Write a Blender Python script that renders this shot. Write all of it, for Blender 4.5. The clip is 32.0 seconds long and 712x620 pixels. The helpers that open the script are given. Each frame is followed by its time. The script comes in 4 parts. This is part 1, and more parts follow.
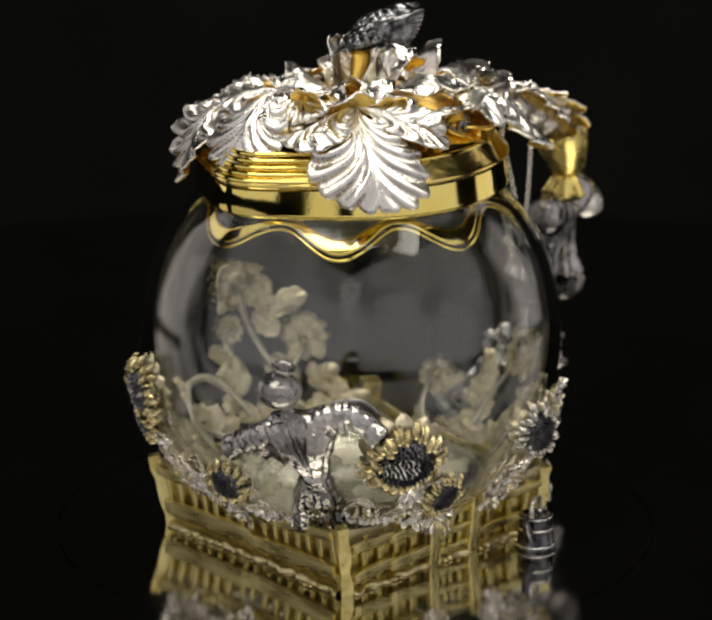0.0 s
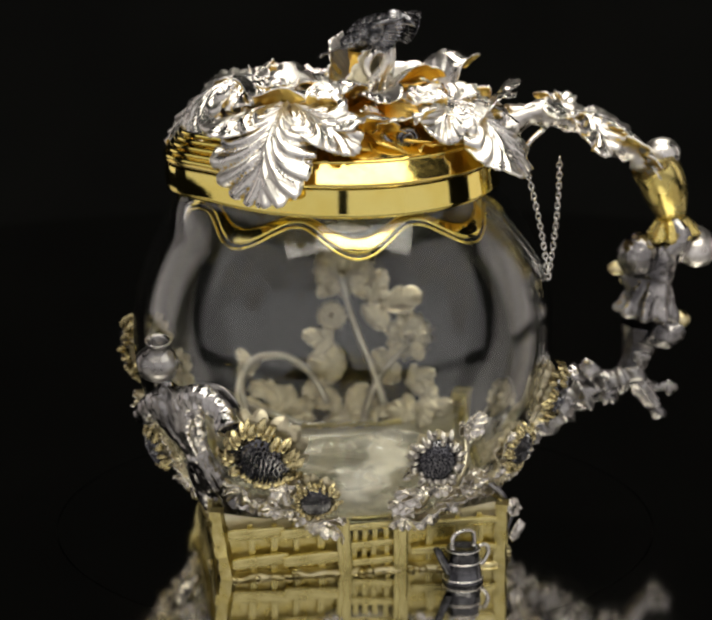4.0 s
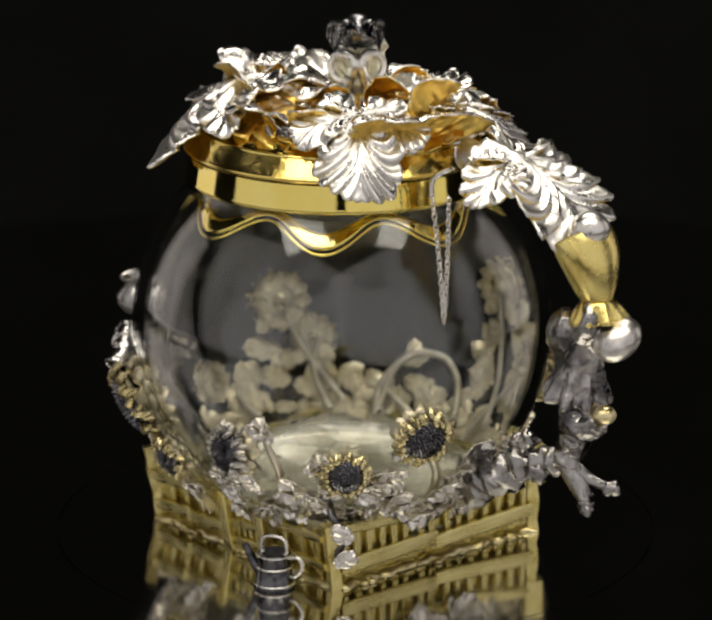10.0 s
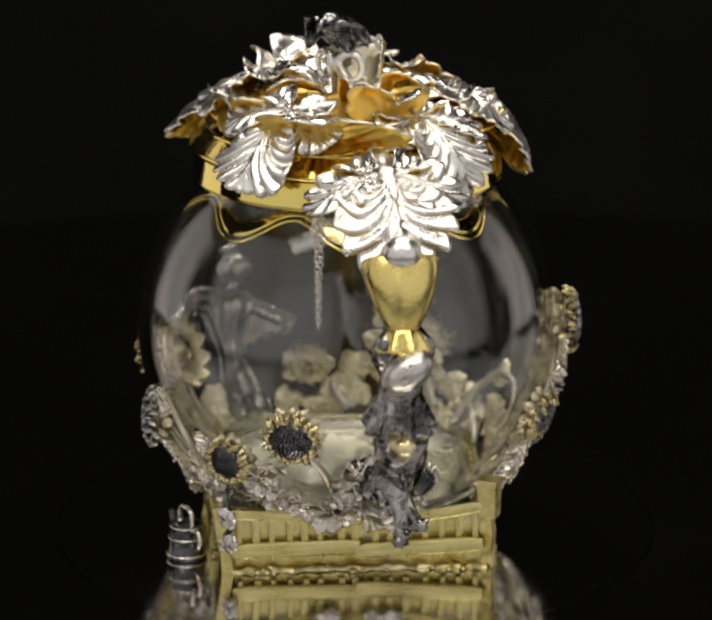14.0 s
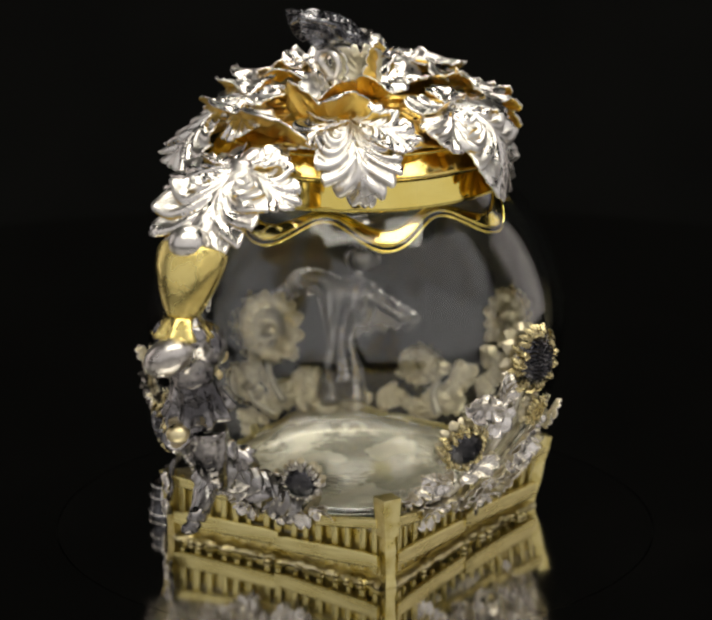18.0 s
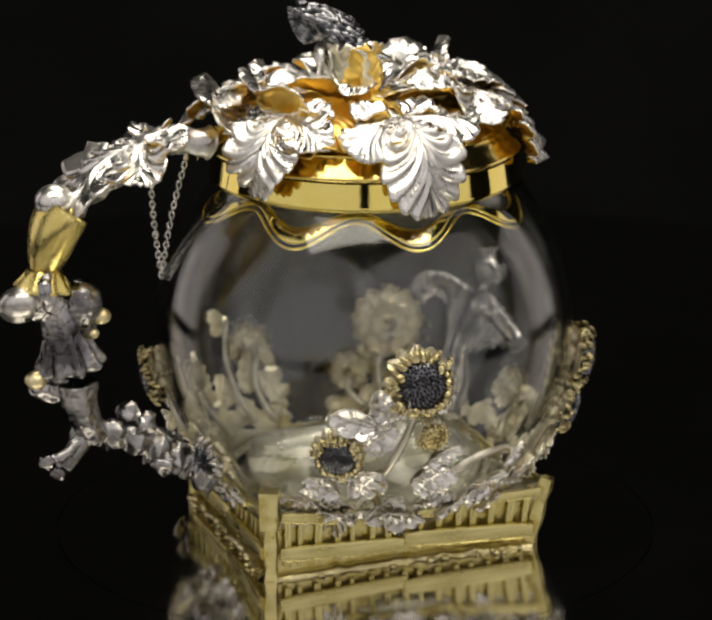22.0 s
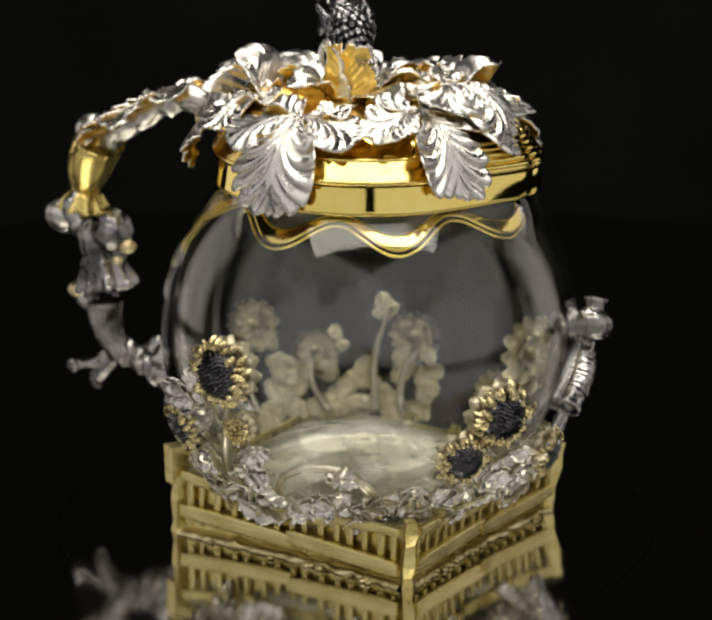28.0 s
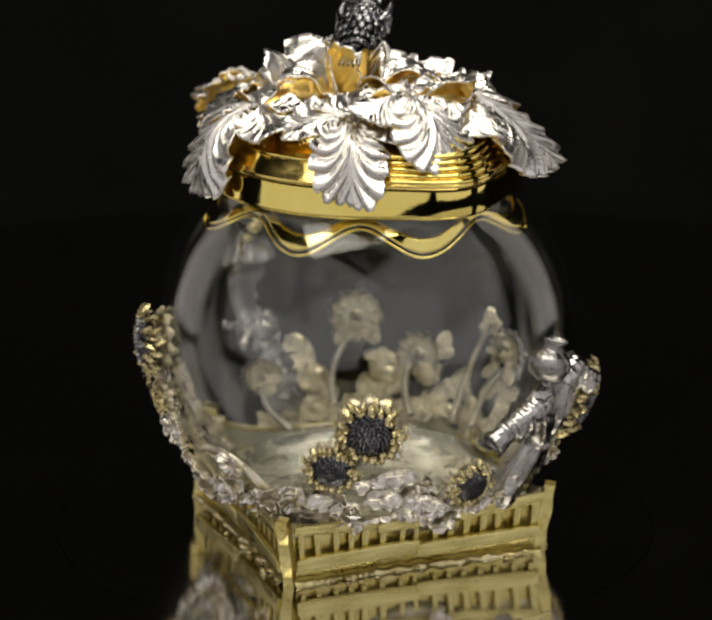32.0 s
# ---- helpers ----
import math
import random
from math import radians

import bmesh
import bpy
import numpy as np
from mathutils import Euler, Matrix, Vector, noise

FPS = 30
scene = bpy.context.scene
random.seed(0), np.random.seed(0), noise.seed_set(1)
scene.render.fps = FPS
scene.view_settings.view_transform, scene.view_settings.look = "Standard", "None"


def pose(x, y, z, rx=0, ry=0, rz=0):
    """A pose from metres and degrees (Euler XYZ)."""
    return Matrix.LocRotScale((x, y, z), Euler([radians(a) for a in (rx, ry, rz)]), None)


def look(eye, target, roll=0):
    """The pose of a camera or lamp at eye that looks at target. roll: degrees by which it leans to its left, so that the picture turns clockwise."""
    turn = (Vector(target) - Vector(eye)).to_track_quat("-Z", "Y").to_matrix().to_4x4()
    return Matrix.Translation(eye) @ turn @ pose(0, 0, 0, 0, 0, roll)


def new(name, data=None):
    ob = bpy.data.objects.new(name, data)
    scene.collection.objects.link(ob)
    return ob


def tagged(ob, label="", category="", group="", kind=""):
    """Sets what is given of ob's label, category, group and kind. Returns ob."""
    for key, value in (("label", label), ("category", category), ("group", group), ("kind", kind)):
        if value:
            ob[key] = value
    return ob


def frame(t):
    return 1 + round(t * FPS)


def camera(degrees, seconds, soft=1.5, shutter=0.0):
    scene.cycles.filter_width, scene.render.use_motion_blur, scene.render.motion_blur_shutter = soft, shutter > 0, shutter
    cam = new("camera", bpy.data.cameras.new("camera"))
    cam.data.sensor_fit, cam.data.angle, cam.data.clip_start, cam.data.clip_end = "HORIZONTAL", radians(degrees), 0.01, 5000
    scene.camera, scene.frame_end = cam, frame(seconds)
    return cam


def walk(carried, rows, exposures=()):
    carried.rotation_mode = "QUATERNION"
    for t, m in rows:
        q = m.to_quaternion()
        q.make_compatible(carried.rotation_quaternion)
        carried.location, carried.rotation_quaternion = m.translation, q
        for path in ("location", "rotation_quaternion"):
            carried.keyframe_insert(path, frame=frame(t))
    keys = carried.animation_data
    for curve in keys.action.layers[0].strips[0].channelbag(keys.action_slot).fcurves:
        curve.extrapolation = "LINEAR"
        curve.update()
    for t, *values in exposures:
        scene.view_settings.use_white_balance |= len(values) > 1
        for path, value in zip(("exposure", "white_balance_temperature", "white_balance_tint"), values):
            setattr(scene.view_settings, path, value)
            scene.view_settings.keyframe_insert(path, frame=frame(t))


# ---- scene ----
# A glass pitcher in silver and gold on a black mirror turntable; it turns clockwise before a still camera.
cam = camera(12.44, 32.0, soft=2.6)
EYE, AIM = (0.0002, -0.7635, 0.28779), (0.0002, 0.0, 0.05508)
cam.data.dof.use_dof, cam.data.dof.focus_distance, cam.data.dof.aperture_fstop = True, 0.755, 22.0
walk(cam, [(0.0, look(EYE, AIM)), (32.0, look(EYE, AIM))])

# turn of the table, seconds and degrees
TURN = [(0.0, 0.00), (1.0, -9.07), (2.0, -18.04), (3.0, -27.02), (3.5, -31.25), (5.5, -49.93), (6.0, -54.74), (7.0, -64.44),
        (8.0, -73.82), (9.0, -83.15), (10.0, -92.33), (11.0, -101.23), (12.0, -110.31), (13.0, -119.27), (14.0, -128.36), (14.5, -132.96),
        (16.5, -151.12), (17.0, -155.74), (18.0, -164.85), (19.0, -173.98), (20.0, -183.37), (21.0, -192.62), (22.0, -201.82), (23.0, -210.95),
        (24.0, -220.26), (25.0, -229.35), (25.5, -234.01), (27.5, -251.92), (28.0, -256.11), (29.0, -264.70), (30.0, -273.49), (31.0, -282.12),
        (32.0, -291.02)]

# ---- light ----
world = bpy.data.worlds.new("world")
world.use_nodes = True
world.node_tree.nodes["Background"].inputs[0].default_value = (0.75, 0.85, 0.7, 1)
world.node_tree.nodes["Background"].inputs[1].default_value = 0.003
scene.world = world


def softbox(name, eye, target, w, h, power, colour=(1, 0.93, 0.82), soft=0.0):
    lamp = bpy.data.lights.new(name, "AREA")
    lamp.shape, lamp.size, lamp.size_y = "RECTANGLE", w, h
    lamp.energy, lamp.color = power, colour
    if soft:
        # cloth windows fade towards their edges
        lamp.use_nodes = True
        nt = lamp.node_tree
        geo, uv = nt.nodes.new("ShaderNodeNewGeometry"), nt.nodes.new("ShaderNodeSeparateXYZ")
        nt.links.new(geo.outputs["Parametric"], uv.inputs["Vector"])
        sides = []
        for axis in ("X", "Y"):
            c, a, r = nt.nodes.new("ShaderNodeMath"), nt.nodes.new("ShaderNodeMath"), nt.nodes.new("ShaderNodeMapRange")
            c.operation, c.inputs[1].default_value, a.operation = "SUBTRACT", 0.5, "ABSOLUTE"
            r.interpolation_type = "SMOOTHSTEP"
            for key, v in zip(("From Min", "From Max", "To Min", "To Max"), (0.5, 0.5 - soft, 0.0, 1.0)):
                r.inputs[key].default_value = v
            nt.links.new(uv.outputs[axis], c.inputs[0])
            nt.links.new(c.outputs[0], a.inputs[0])
            nt.links.new(a.outputs[0], r.inputs["Value"])
            sides.append(r)
        mul = nt.nodes.new("ShaderNodeMath")
        mul.operation = "MULTIPLY"
        nt.links.new(sides[0].outputs["Result"], mul.inputs[0])
        nt.links.new(sides[1].outputs["Result"], mul.inputs[1])
        nt.links.new(mul.outputs[0], nt.nodes["Emission"].inputs["Strength"])
    ob = new(name, lamp)
    ob.matrix_world = look(eye, target)
    return ob


softbox("softbox_top", (0.02, -0.22, 0.75), (0, 0, 0.08), 0.86, 0.34, 3.9, (1, 0.945, 0.82))
softbox("softbox_back", (0.05, 0.35, 0.8), (0, 0, 0.08), 0.5, 0.18, 3.0)
softbox("window_front_left", (-0.89, -0.95, 0.62), (0, 0, 0.10), 2.6, 1.7, 8.0, (1, 0.945, 0.915), 0.04)
softbox("window_front_right", (0.89, -0.95, 0.62), (0, 0, 0.10), 2.6, 1.7, 8.6, (1, 0.945, 0.92), 0.04)
softbox("softbox_left", (-1.5, 0.75, 0.35), (0, 0, 0.06), 0.8, 1.1, 2.1, (1, 0.90, 0.84))
softbox("softbox_right", (1.55, 0.7, 0.35), (0, 0, 0.06), 0.7, 1.1, 1.8, (1, 0.90, 0.84))


# ---- materials ----
def material(name, colour, metal, rough, grain=0.0, scale=900.0, bump=0.0, colour2=None, rough2=None, coarse=120.0):
    m = bpy.data.materials.new(name)
    m.use_nodes = True
    nt = m.node_tree
    b = nt.nodes["Principled BSDF"]
    b.inputs["Base Color"].default_value = (*colour, 1)
    b.inputs["Metallic"].default_value = metal
    b.inputs["Roughness"].default_value = rough
    co = nt.nodes.new("ShaderNodeTexCoord")
    n1 = nt.nodes.new("ShaderNodeTexNoise")
    n1.inputs["Scale"].default_value, n1.inputs["Detail"].default_value = coarse, 4
    n2 = nt.nodes.new("ShaderNodeTexNoise")
    n2.inputs["Scale"].default_value, n2.inputs["Detail"].default_value = scale, 3
    nt.links.new(co.outputs["Object"], n1.inputs["Vector"])
    nt.links.new(co.outputs["Object"], n2.inputs["Vector"])
    if colour2:
        r = nt.nodes.new("ShaderNodeValToRGB")
        r.color_ramp.elements[0].position, r.color_ramp.elements[1].position = 0.38, 0.62
        r.color_ramp.elements[0].color, r.color_ramp.elements[1].color = (*colour2, 1), (*colour, 1)
        nt.links.new(n1.outputs["Fac"], r.inputs["Fac"])
        nt.links.new(r.outputs["Color"], b.inputs["Base Color"])
    if rough2 is not None:
        mr = nt.nodes.new("ShaderNodeMapRange")
        mr.inputs["From Min"].default_value, mr.inputs["From Max"].default_value = 0.3, 0.7
        mr.inputs["To Min"].default_value, mr.inputs["To Max"].default_value = rough, rough2
        nt.links.new(n1.outputs["Fac"], mr.inputs["Value"])
        nt.links.new(mr.outputs["Result"], b.inputs["Roughness"])
    if bump:
        bp = nt.nodes.new("ShaderNodeBump")
        bp.inputs["Strength"].default_value, bp.inputs["Distance"].default_value = bump, 0.0004
        nt.links.new(n2.outputs["Fac"], bp.inputs["Height"])
        nt.links.new(bp.outputs["Normal"], b.inputs["Normal"])
    return m


SILVER = material("bright_silver", (0.89, 0.865, 0.825), 1, 0.21, bump=0.10, rough2=0.35, colour2=(0.74, 0.715, 0.68))
AGED = material("aged_silver", (0.84, 0.81, 0.78), 1, 0.24, bump=0.25, rough2=0.38, colour2=(0.55, 0.52, 0.49), coarse=200)
DARK = material("blackened_silver", (0.50, 0.48, 0.47), 1, 0.13, bump=0.2, rough2=0.25, colour2=(0.09, 0.087, 0.09), coarse=110)
RAVEN = material("black_feathers", (0.34, 0.342, 0.36), 1, 0.18, bump=0.35, scale=1400, rough2=0.28, colour2=(0.05, 0.05, 0.056), coarse=500)
PEWTER = material("grey_pewter", (0.46, 0.45, 0.44), 1, 0.22, bump=0.3, rough2=0.34, colour2=(0.26, 0.25, 0.245), coarse=160)
INK = material("black_silver", (0.16, 0.162, 0.175), 1, 0.16, bump=0.25, rough2=0.26, colour2=(0.045, 0.045, 0.05), coarse=400)
GOLD = material("polished_gold", (0.95, 0.79, 0.25), 1, 0.04, bump=0.02, rough2=0.09, colour2=(0.92, 0.74, 0.20))
# satin gold, its colour deepened to orange for gold reflected in gold
AMBER = material("satin_gold", (0.92, 0.68, 0.19), 1, 0.30, bump=0.15, rough2=0.46, colour2=(0.82, 0.55, 0.12))
PALE = material("pale_gilt", (0.92, 0.82, 0.52), 1, 0.26, bump=0.25, rough2=0.42, colour2=(0.70, 0.58, 0.30), coarse=250)
PETAL = material("oxidised_gilt", (0.90, 0.79, 0.44), 1, 0.20, bump=0.4, rough2=0.34, colour2=(0.30, 0.24, 0.11), coarse=5, scale=16)
PETAL2 = material("oxidised_silver_petal", (0.80, 0.77, 0.70), 1, 0.25, bump=0.5, rough2=0.4, colour2=(0.22, 0.20, 0.18), coarse=5, scale=16)
TIN = material("streaky_tin", (0.66, 0.63, 0.50), 0.6, 0.25, bump=1.0, scale=300, rough2=0.5, colour2=(0.44, 0.42, 0.31), coarse=110)
BACKPLATE = material("champagne_plate", (0.92, 0.88, 0.70), 1, 0.38, bump=0.15, rough2=0.5, colour2=(0.84, 0.79, 0.60))
BACK = material("champagne_back", (0.76, 0.70, 0.52), 1, 0.38, bump=0.5, rough2=0.52, colour2=(0.58, 0.52, 0.36), coarse=4, scale=12)
LEAFY = material("chased_silver_leaf", (0.90, 0.87, 0.82), 1, 0.18, bump=0.12, rough2=0.28, colour2=(0.62, 0.59, 0.55), coarse=2.5, scale=14)
SEED = material("black_seed", (0.22, 0.22, 0.235), 1, 0.14, bump=0.1, colour2=(0.06, 0.06, 0.07), coarse=8, scale=30)
TRIM = material("satin_yellow_gold", (0.90, 0.75, 0.28), 1, 0.20, bump=0.2, rough2=0.32, colour2=(0.78, 0.62, 0.20), coarse=150)
STEM = material("champagne_stem", (0.86, 0.82, 0.70), 1, 0.28, bump=0.4, rough2=0.42, colour2=(0.62, 0.58, 0.46), coarse=200)
SHEEN = material("brushed_gold", (0.94, 0.75, 0.26), 1, 0.10, bump=0.3, scale=260, rough2=0.20, colour2=(0.88, 0.66, 0.18))
WICKER = material("gilt_wicker", (0.85, 0.755, 0.37), 1, 0.24, bump=0.3, rough2=0.40, colour2=(0.66, 0.55, 0.19), coarse=300)
SATIN = material("satin_silver", (0.76, 0.73, 0.61), 0.7, 0.10, bump=1.0, scale=320, rough2=0.40, colour2=(0.50, 0.48, 0.375), coarse=90)
CHROME = material("silver_links", (0.86, 0.85, 0.82), 1, 0.18, bump=0.05)
CLOTH = material("black_cloth", (0.013, 0.0138, 0.0112), 0, 0.9, bump=0.3, scale=300, coarse=6, colour2=(0.0085, 0.0092, 0.0074))

COAT = material("oxidised_silver_cloth", (0.62, 0.60, 0.59), 1, 0.13, bump=0.15, rough2=0.24, colour2=(0.17, 0.165, 0.165), coarse=110)
GLASS = bpy.data.materials.new("clear_glass")
GLASS.use_nodes = True
g = GLASS.node_tree.nodes["Principled BSDF"]
g.inputs["Base Color"].default_value = (0.98, 0.992, 0.98, 1)
g.inputs["Transmission Weight"].default_value, g.inputs["Roughness"].default_value, g.inputs["IOR"].default_value = 1, 0.02, 1.47

MIRROR = material("black_mirror", (0.64, 0.625, 0.585), 1, 0.06, rough2=0.10, coarse=18)


WEAVE = material("gilt_weave", (0.87, 0.775, 0.37), 1, 0.22, bump=0.2, scale=9, rough2=0.38, colour2=(0.64, 0.55, 0.22), coarse=1.8)
# pale gilt that stands for scattered light at the fence foot
GLEAM = material("pale_gleam_strip", (0.78, 0.70, 0.42), 1, 0.26, bump=0.2, scale=500, rough2=0.42, colour2=(0.52, 0.44, 0.20), coarse=160)


# ---- small tools ----
CX, CY, CZ, RAD = -0.0011, -0.0034, 0.0514, 0.0513   # the glass globe


def out(az):
    a = radians(az)
    return Vector((math.sin(a), -math.cos(a), 0))


def at(az, r, z):
    """A point at that azimuth (0 towards the camera at the start), radius and height, in mm."""
    return out(az) * (r / 1000) + Vector((0, 0, z / 1000))


def mesh_of(bm, name, mats, smooth=True):
    me = bpy.data.meshes.new(name)
    bm.normal_update()
    bm.to_mesh(me)
    bm.free()
    for m in mats if isinstance(mats, (list, tuple)) else [mats]:
        me.materials.append(m)
    if smooth:
        for p in me.polygons:
            p.use_smooth = True
    return me


def part(name, bm, mat, parent, label="", m=None, smooth=True):
    me = bm if isinstance(bm, bpy.types.Mesh) else mesh_of(bm, name, mat, smooth)
    ob = new(name, me)
    ob.parent = parent
    if m is not None:
        ob.matrix_basis = m
    if label:
        ob["label"] = label
    return ob


def grid(bm, pts, closed_u=False, closed_v=False, mat=0):
    """Quads over rows of points."""
    rows = [[bm.verts.new(p) for p in row] for row in pts]
    nu, nv = len(rows), len(rows[0])
    for i in range(nu if closed_u else nu - 1):
        for j in range(nv if closed_v else nv - 1):
            f = bm.faces.new((rows[i][j], rows[(i + 1) % nu][j], rows[(i + 1) % nu][(j + 1) % nv], rows[i][(j + 1) % nv]))
            f.material_index = mat
    return rows


def tube(bm, pts, radii, n=8, bark=0.0, mat=0, seed=0):
    """A tapered, slightly knotty tube along points."""
    rows = []
    pts = [Vector(p) for p in pts]
    side = Vector((0.3, 0.5, 0.8))
    for i, p in enumerate(pts):
        d = (pts[min(i + 1, len(pts) - 1)] - pts[max(i - 1, 0)]).normalized()
        side = (side - d * side.dot(d)).normalized()
        up = d.cross(side)
        row = []
        for k in range(n):
            a = 2 * math.pi * k / n
            w = 1 + bark * noise.noise(Vector((k * 1.7, i * 0.8, seed)))
            row.append(p + (side * math.cos(a) + up * math.sin(a)) * radii[i] * w)
        rows.append(row)
    vs = grid(bm, rows, closed_v=True, mat=mat)
    for end in (vs[0][::-1], vs[-1]):
        try:
            bm.faces.new(end).material_index = mat
        except ValueError:
            pass


def smooth_path(pts, k=6):
    """Catmull-Rom through points."""
    pts = [Vector(p) for p in pts]
    res = []
    for i in range(len(pts) - 1):
        p0, p1, p2, p3 = pts[max(i - 1, 0)], pts[i], pts[i + 1], pts[min(i + 2, len(pts) - 1)]
        for j in range(k):
            t = j / k
            res.append(0.5 * (2 * p1 + (p2 - p0) * t + (2 * p0 - 5 * p1 + 4 * p2 - p3) * t * t + (3 * p1 - p0 - 3 * p2 + p3) * t ** 3))
    return res + [pts[-1]]


def blob(bm, c, r, m=None, seg=12, mat=0):
    """An ellipsoid."""
    mm = Matrix.Translation(c) @ (m or Matrix.Identity(4)) @ Matrix.Diagonal((*r, 1))
    res = bmesh.ops.create_uvsphere(bm, u_segments=seg, v_segments=max(6, seg * 2 // 3), radius=1, matrix=mm)
    for v in res["verts"]:
        for f in v.link_faces:
            f.material_index = mat


def lathe(bm, prof, n=96, c=(0, 0), mat=0, radius=None):
    """A turned shape; prof is (r, z) in mm; radius(r, z, az) may bend it."""
    pts = []
    for r, z in prof:
        row = []
        for k in range(n):
            az = 360 * k / n
            rr = radius(r, z, az) if radius else r
            p = out(az) * (rr / 1000)
            row.append((p.x + c[0], p.y + c[1], z / 1000))
        pts.append(row)
    return grid(bm, pts, closed_v=True, mat=mat)


def swing(a, b):
    return (a - b + 180) % 360 - 180


def frame_at(origin, normal, up, spin=0):
    """A pose whose z is the normal and whose y leans towards up."""
    z = Vector(normal).normalized()
    y = Vector(up)
    y = (y - z * y.dot(z)).normalized()
    m = Matrix((y.cross(z), y, z)).transposed().to_4x4()
    m.translation = origin
    return m @ Matrix.Rotation(radians(spin), 4, "Z")


def on_globe(az, z, lift=0.0, spin=0, tip=0):
    """A pose on the globe's skin at azimuth and height (mm)."""
    h = z / 1000 - CZ
    rr = math.sqrt(max(RAD * RAD - h * h, 1e-6))
    n = (out(az) * rr + Vector((0, 0, h))).normalized()
    p = Vector((CX, CY, CZ)) + n * (RAD + lift - 0.0014)
    return frame_at(p, n, (0, 0, 1), spin) @ Matrix.Rotation(radians(tip), 4, "X")


# ---- leaf blades ----
def blade(bm, length, width, place, lobes=4, vein=0.05, thick=0.0005, rings=14, seg=0, cup=0.10, seed=0, ruffle=0.05, mats=(0, 1), point=0.0, curl=0.0, flare=0.05, chased=0.75, wave=0.10, notch=0.32, ribs=2.5, fan=1.0):
    """One rounded lobe: side ribs leave the midrib, bow forwards and end in round scallops. place(x, y, h) maps the flat lobe and its relief into space."""
    nu, nv = int(lobes * 22) + 4, rings
    top, low = [], []
    for i in range(nu + 1):
        u = i / nu
        body = max(0.0, math.sin(math.pi * (0.03 + 0.95 * u ** fan))) ** ((0.8 + 0.55 * point) / fan ** 0.5)
        ra, rb = [], []
        for j in range(nv + 1):
            v = 2 * j / nv - 1
            av, sd = abs(v), (1 if v > 0 else -1)
            uu = u + 0.07 * noise.noise(Vector((u * 3, sd * 2.0, seed)))
            phase = math.pi * lobes * uu + (0.55 if sd > 0 else 0.0) + 0.7 * noise.noise(Vector((v * 1.3, u * 3.5, seed + 11)))
            pad = abs(math.sin(phase)) ** 0.5
            local = phase % math.pi - math.pi / 2
            fine = abs(math.cos(ribs * local / (0.5 + 0.5 * av))) ** 0.6
            w = 0.5 * width * body * (1 + 0.10 * noise.noise(Vector((u * 2.2, sd * 1.3, seed + 7)))) + 0.018 * width
            scal = 1 + (notch * (pad - 0.62) + 0.2 * chased * (fine - 0.6)) * av * av * min(1, 6 * u)
            x = v * w * scal
            root, rim = 0.93 * u ** (2.1 - 0.6 * point), 0.46 - 0.51 * math.cos(math.pi * u)
            y = length * (root + (rim - root) * av ** 1.1) + length * 0.06 * (pad - 0.5) * av * av * u
            rise = min(1, 2.6 * av)
            h = vein * length * (pad - 0.7 + chased * fine) * rise * (0.75 + 0.4 * noise.noise(Vector((u * 5, v * 2, seed + 3)))) * (0.35 + 0.65 * body)
            h += vein * length * 0.55 * (math.exp(-(v / 0.07) ** 2) - 0.5 * math.exp(-((av - 0.18) / 0.07) ** 2)) * (1.1 - 0.8 * u)
            h += ruffle * length * av ** 2 * math.sin(5.2 * u + 2.4 * seed + (1.9 if sd > 0 else 0))
            h += wave * length * noise.noise(Vector((v * 0.9, u * 1.7, seed * 3.1)))
            h += length * (-cup * av * av + flare * av ** 4 * pad - curl * u ** 3)
            ra.append(place(x, y, h))
            rb.append(place(x, y, h - thick))
        top.append(ra)
        low.append(rb)
    t, l = grid(bm, top, mat=mats[0]), grid(bm, [r[::-1] for r in low], mat=mats[1])
    l = [r[::-1] for r in l]
    loop = [(i, 0) for i in range(nu)] + [(nu, j) for j in range(nv)] + [(i, nv) for i in range(nu, 0, -1)] + [(0, j) for j in range(nv, 0, -1)]
    for (a, b), (c, d) in zip(loop, loop[1:] + loop[:1]):
        bm.faces.new((t[a][b], l[a][b], l[c][d], t[c][d])).material_index = mats[0]


def spine_map(az, spine, turn=0.0, y0=0.0, x0=0.0, skew=0.0):
    """Maps a flat blade onto a radial spine of (r, z) in mm at an azimuth."""
    P = smooth_path([Vector((r, z, 0)) for r, z in spine], 8)
    cum = [0.0]
    for a, b in zip(P, P[1:]):
        cum.append(cum[-1] + (b - a).length)
    ct, st = math.cos(radians(turn)), math.sin(radians(turn))
    total = cum[-1]

    def place(x, y, h):
        x, y = x0 + x * ct + y * st, y0 + y * ct - x * st
        s = y * 1000
        here = az - skew * max(0, 1 - s / total)
        o, tg = out(here), out(here + 90)
        k = 0
        while k < len(cum) - 2 and cum[k + 1] < s:
            k += 1
        f = (s - cum[k]) / (cum[k + 1] - cum[k])
        q = P[k].lerp(P[k + 1], f) if 0 <= f <= 1 else P[k] + (P[k + 1] - P[k]) * f
        d = (P[k + 1] - P[k]).normalized()
        n = Vector((-d.y, d.x))
        drop = abs(x) * abs(x) * 10.0
        r, z = q.x / 1000 + n.x * (h - drop), q.y / 1000 + n.y * (h - drop)
        return o * r + tg * x + Vector((0, 0, z))
    return place


def span(spine):
    P = smooth_path([Vector((r, z, 0)) for r, z in spine], 8)
    return sum((b - a).length for a, b in zip(P, P[1:])) / 1000


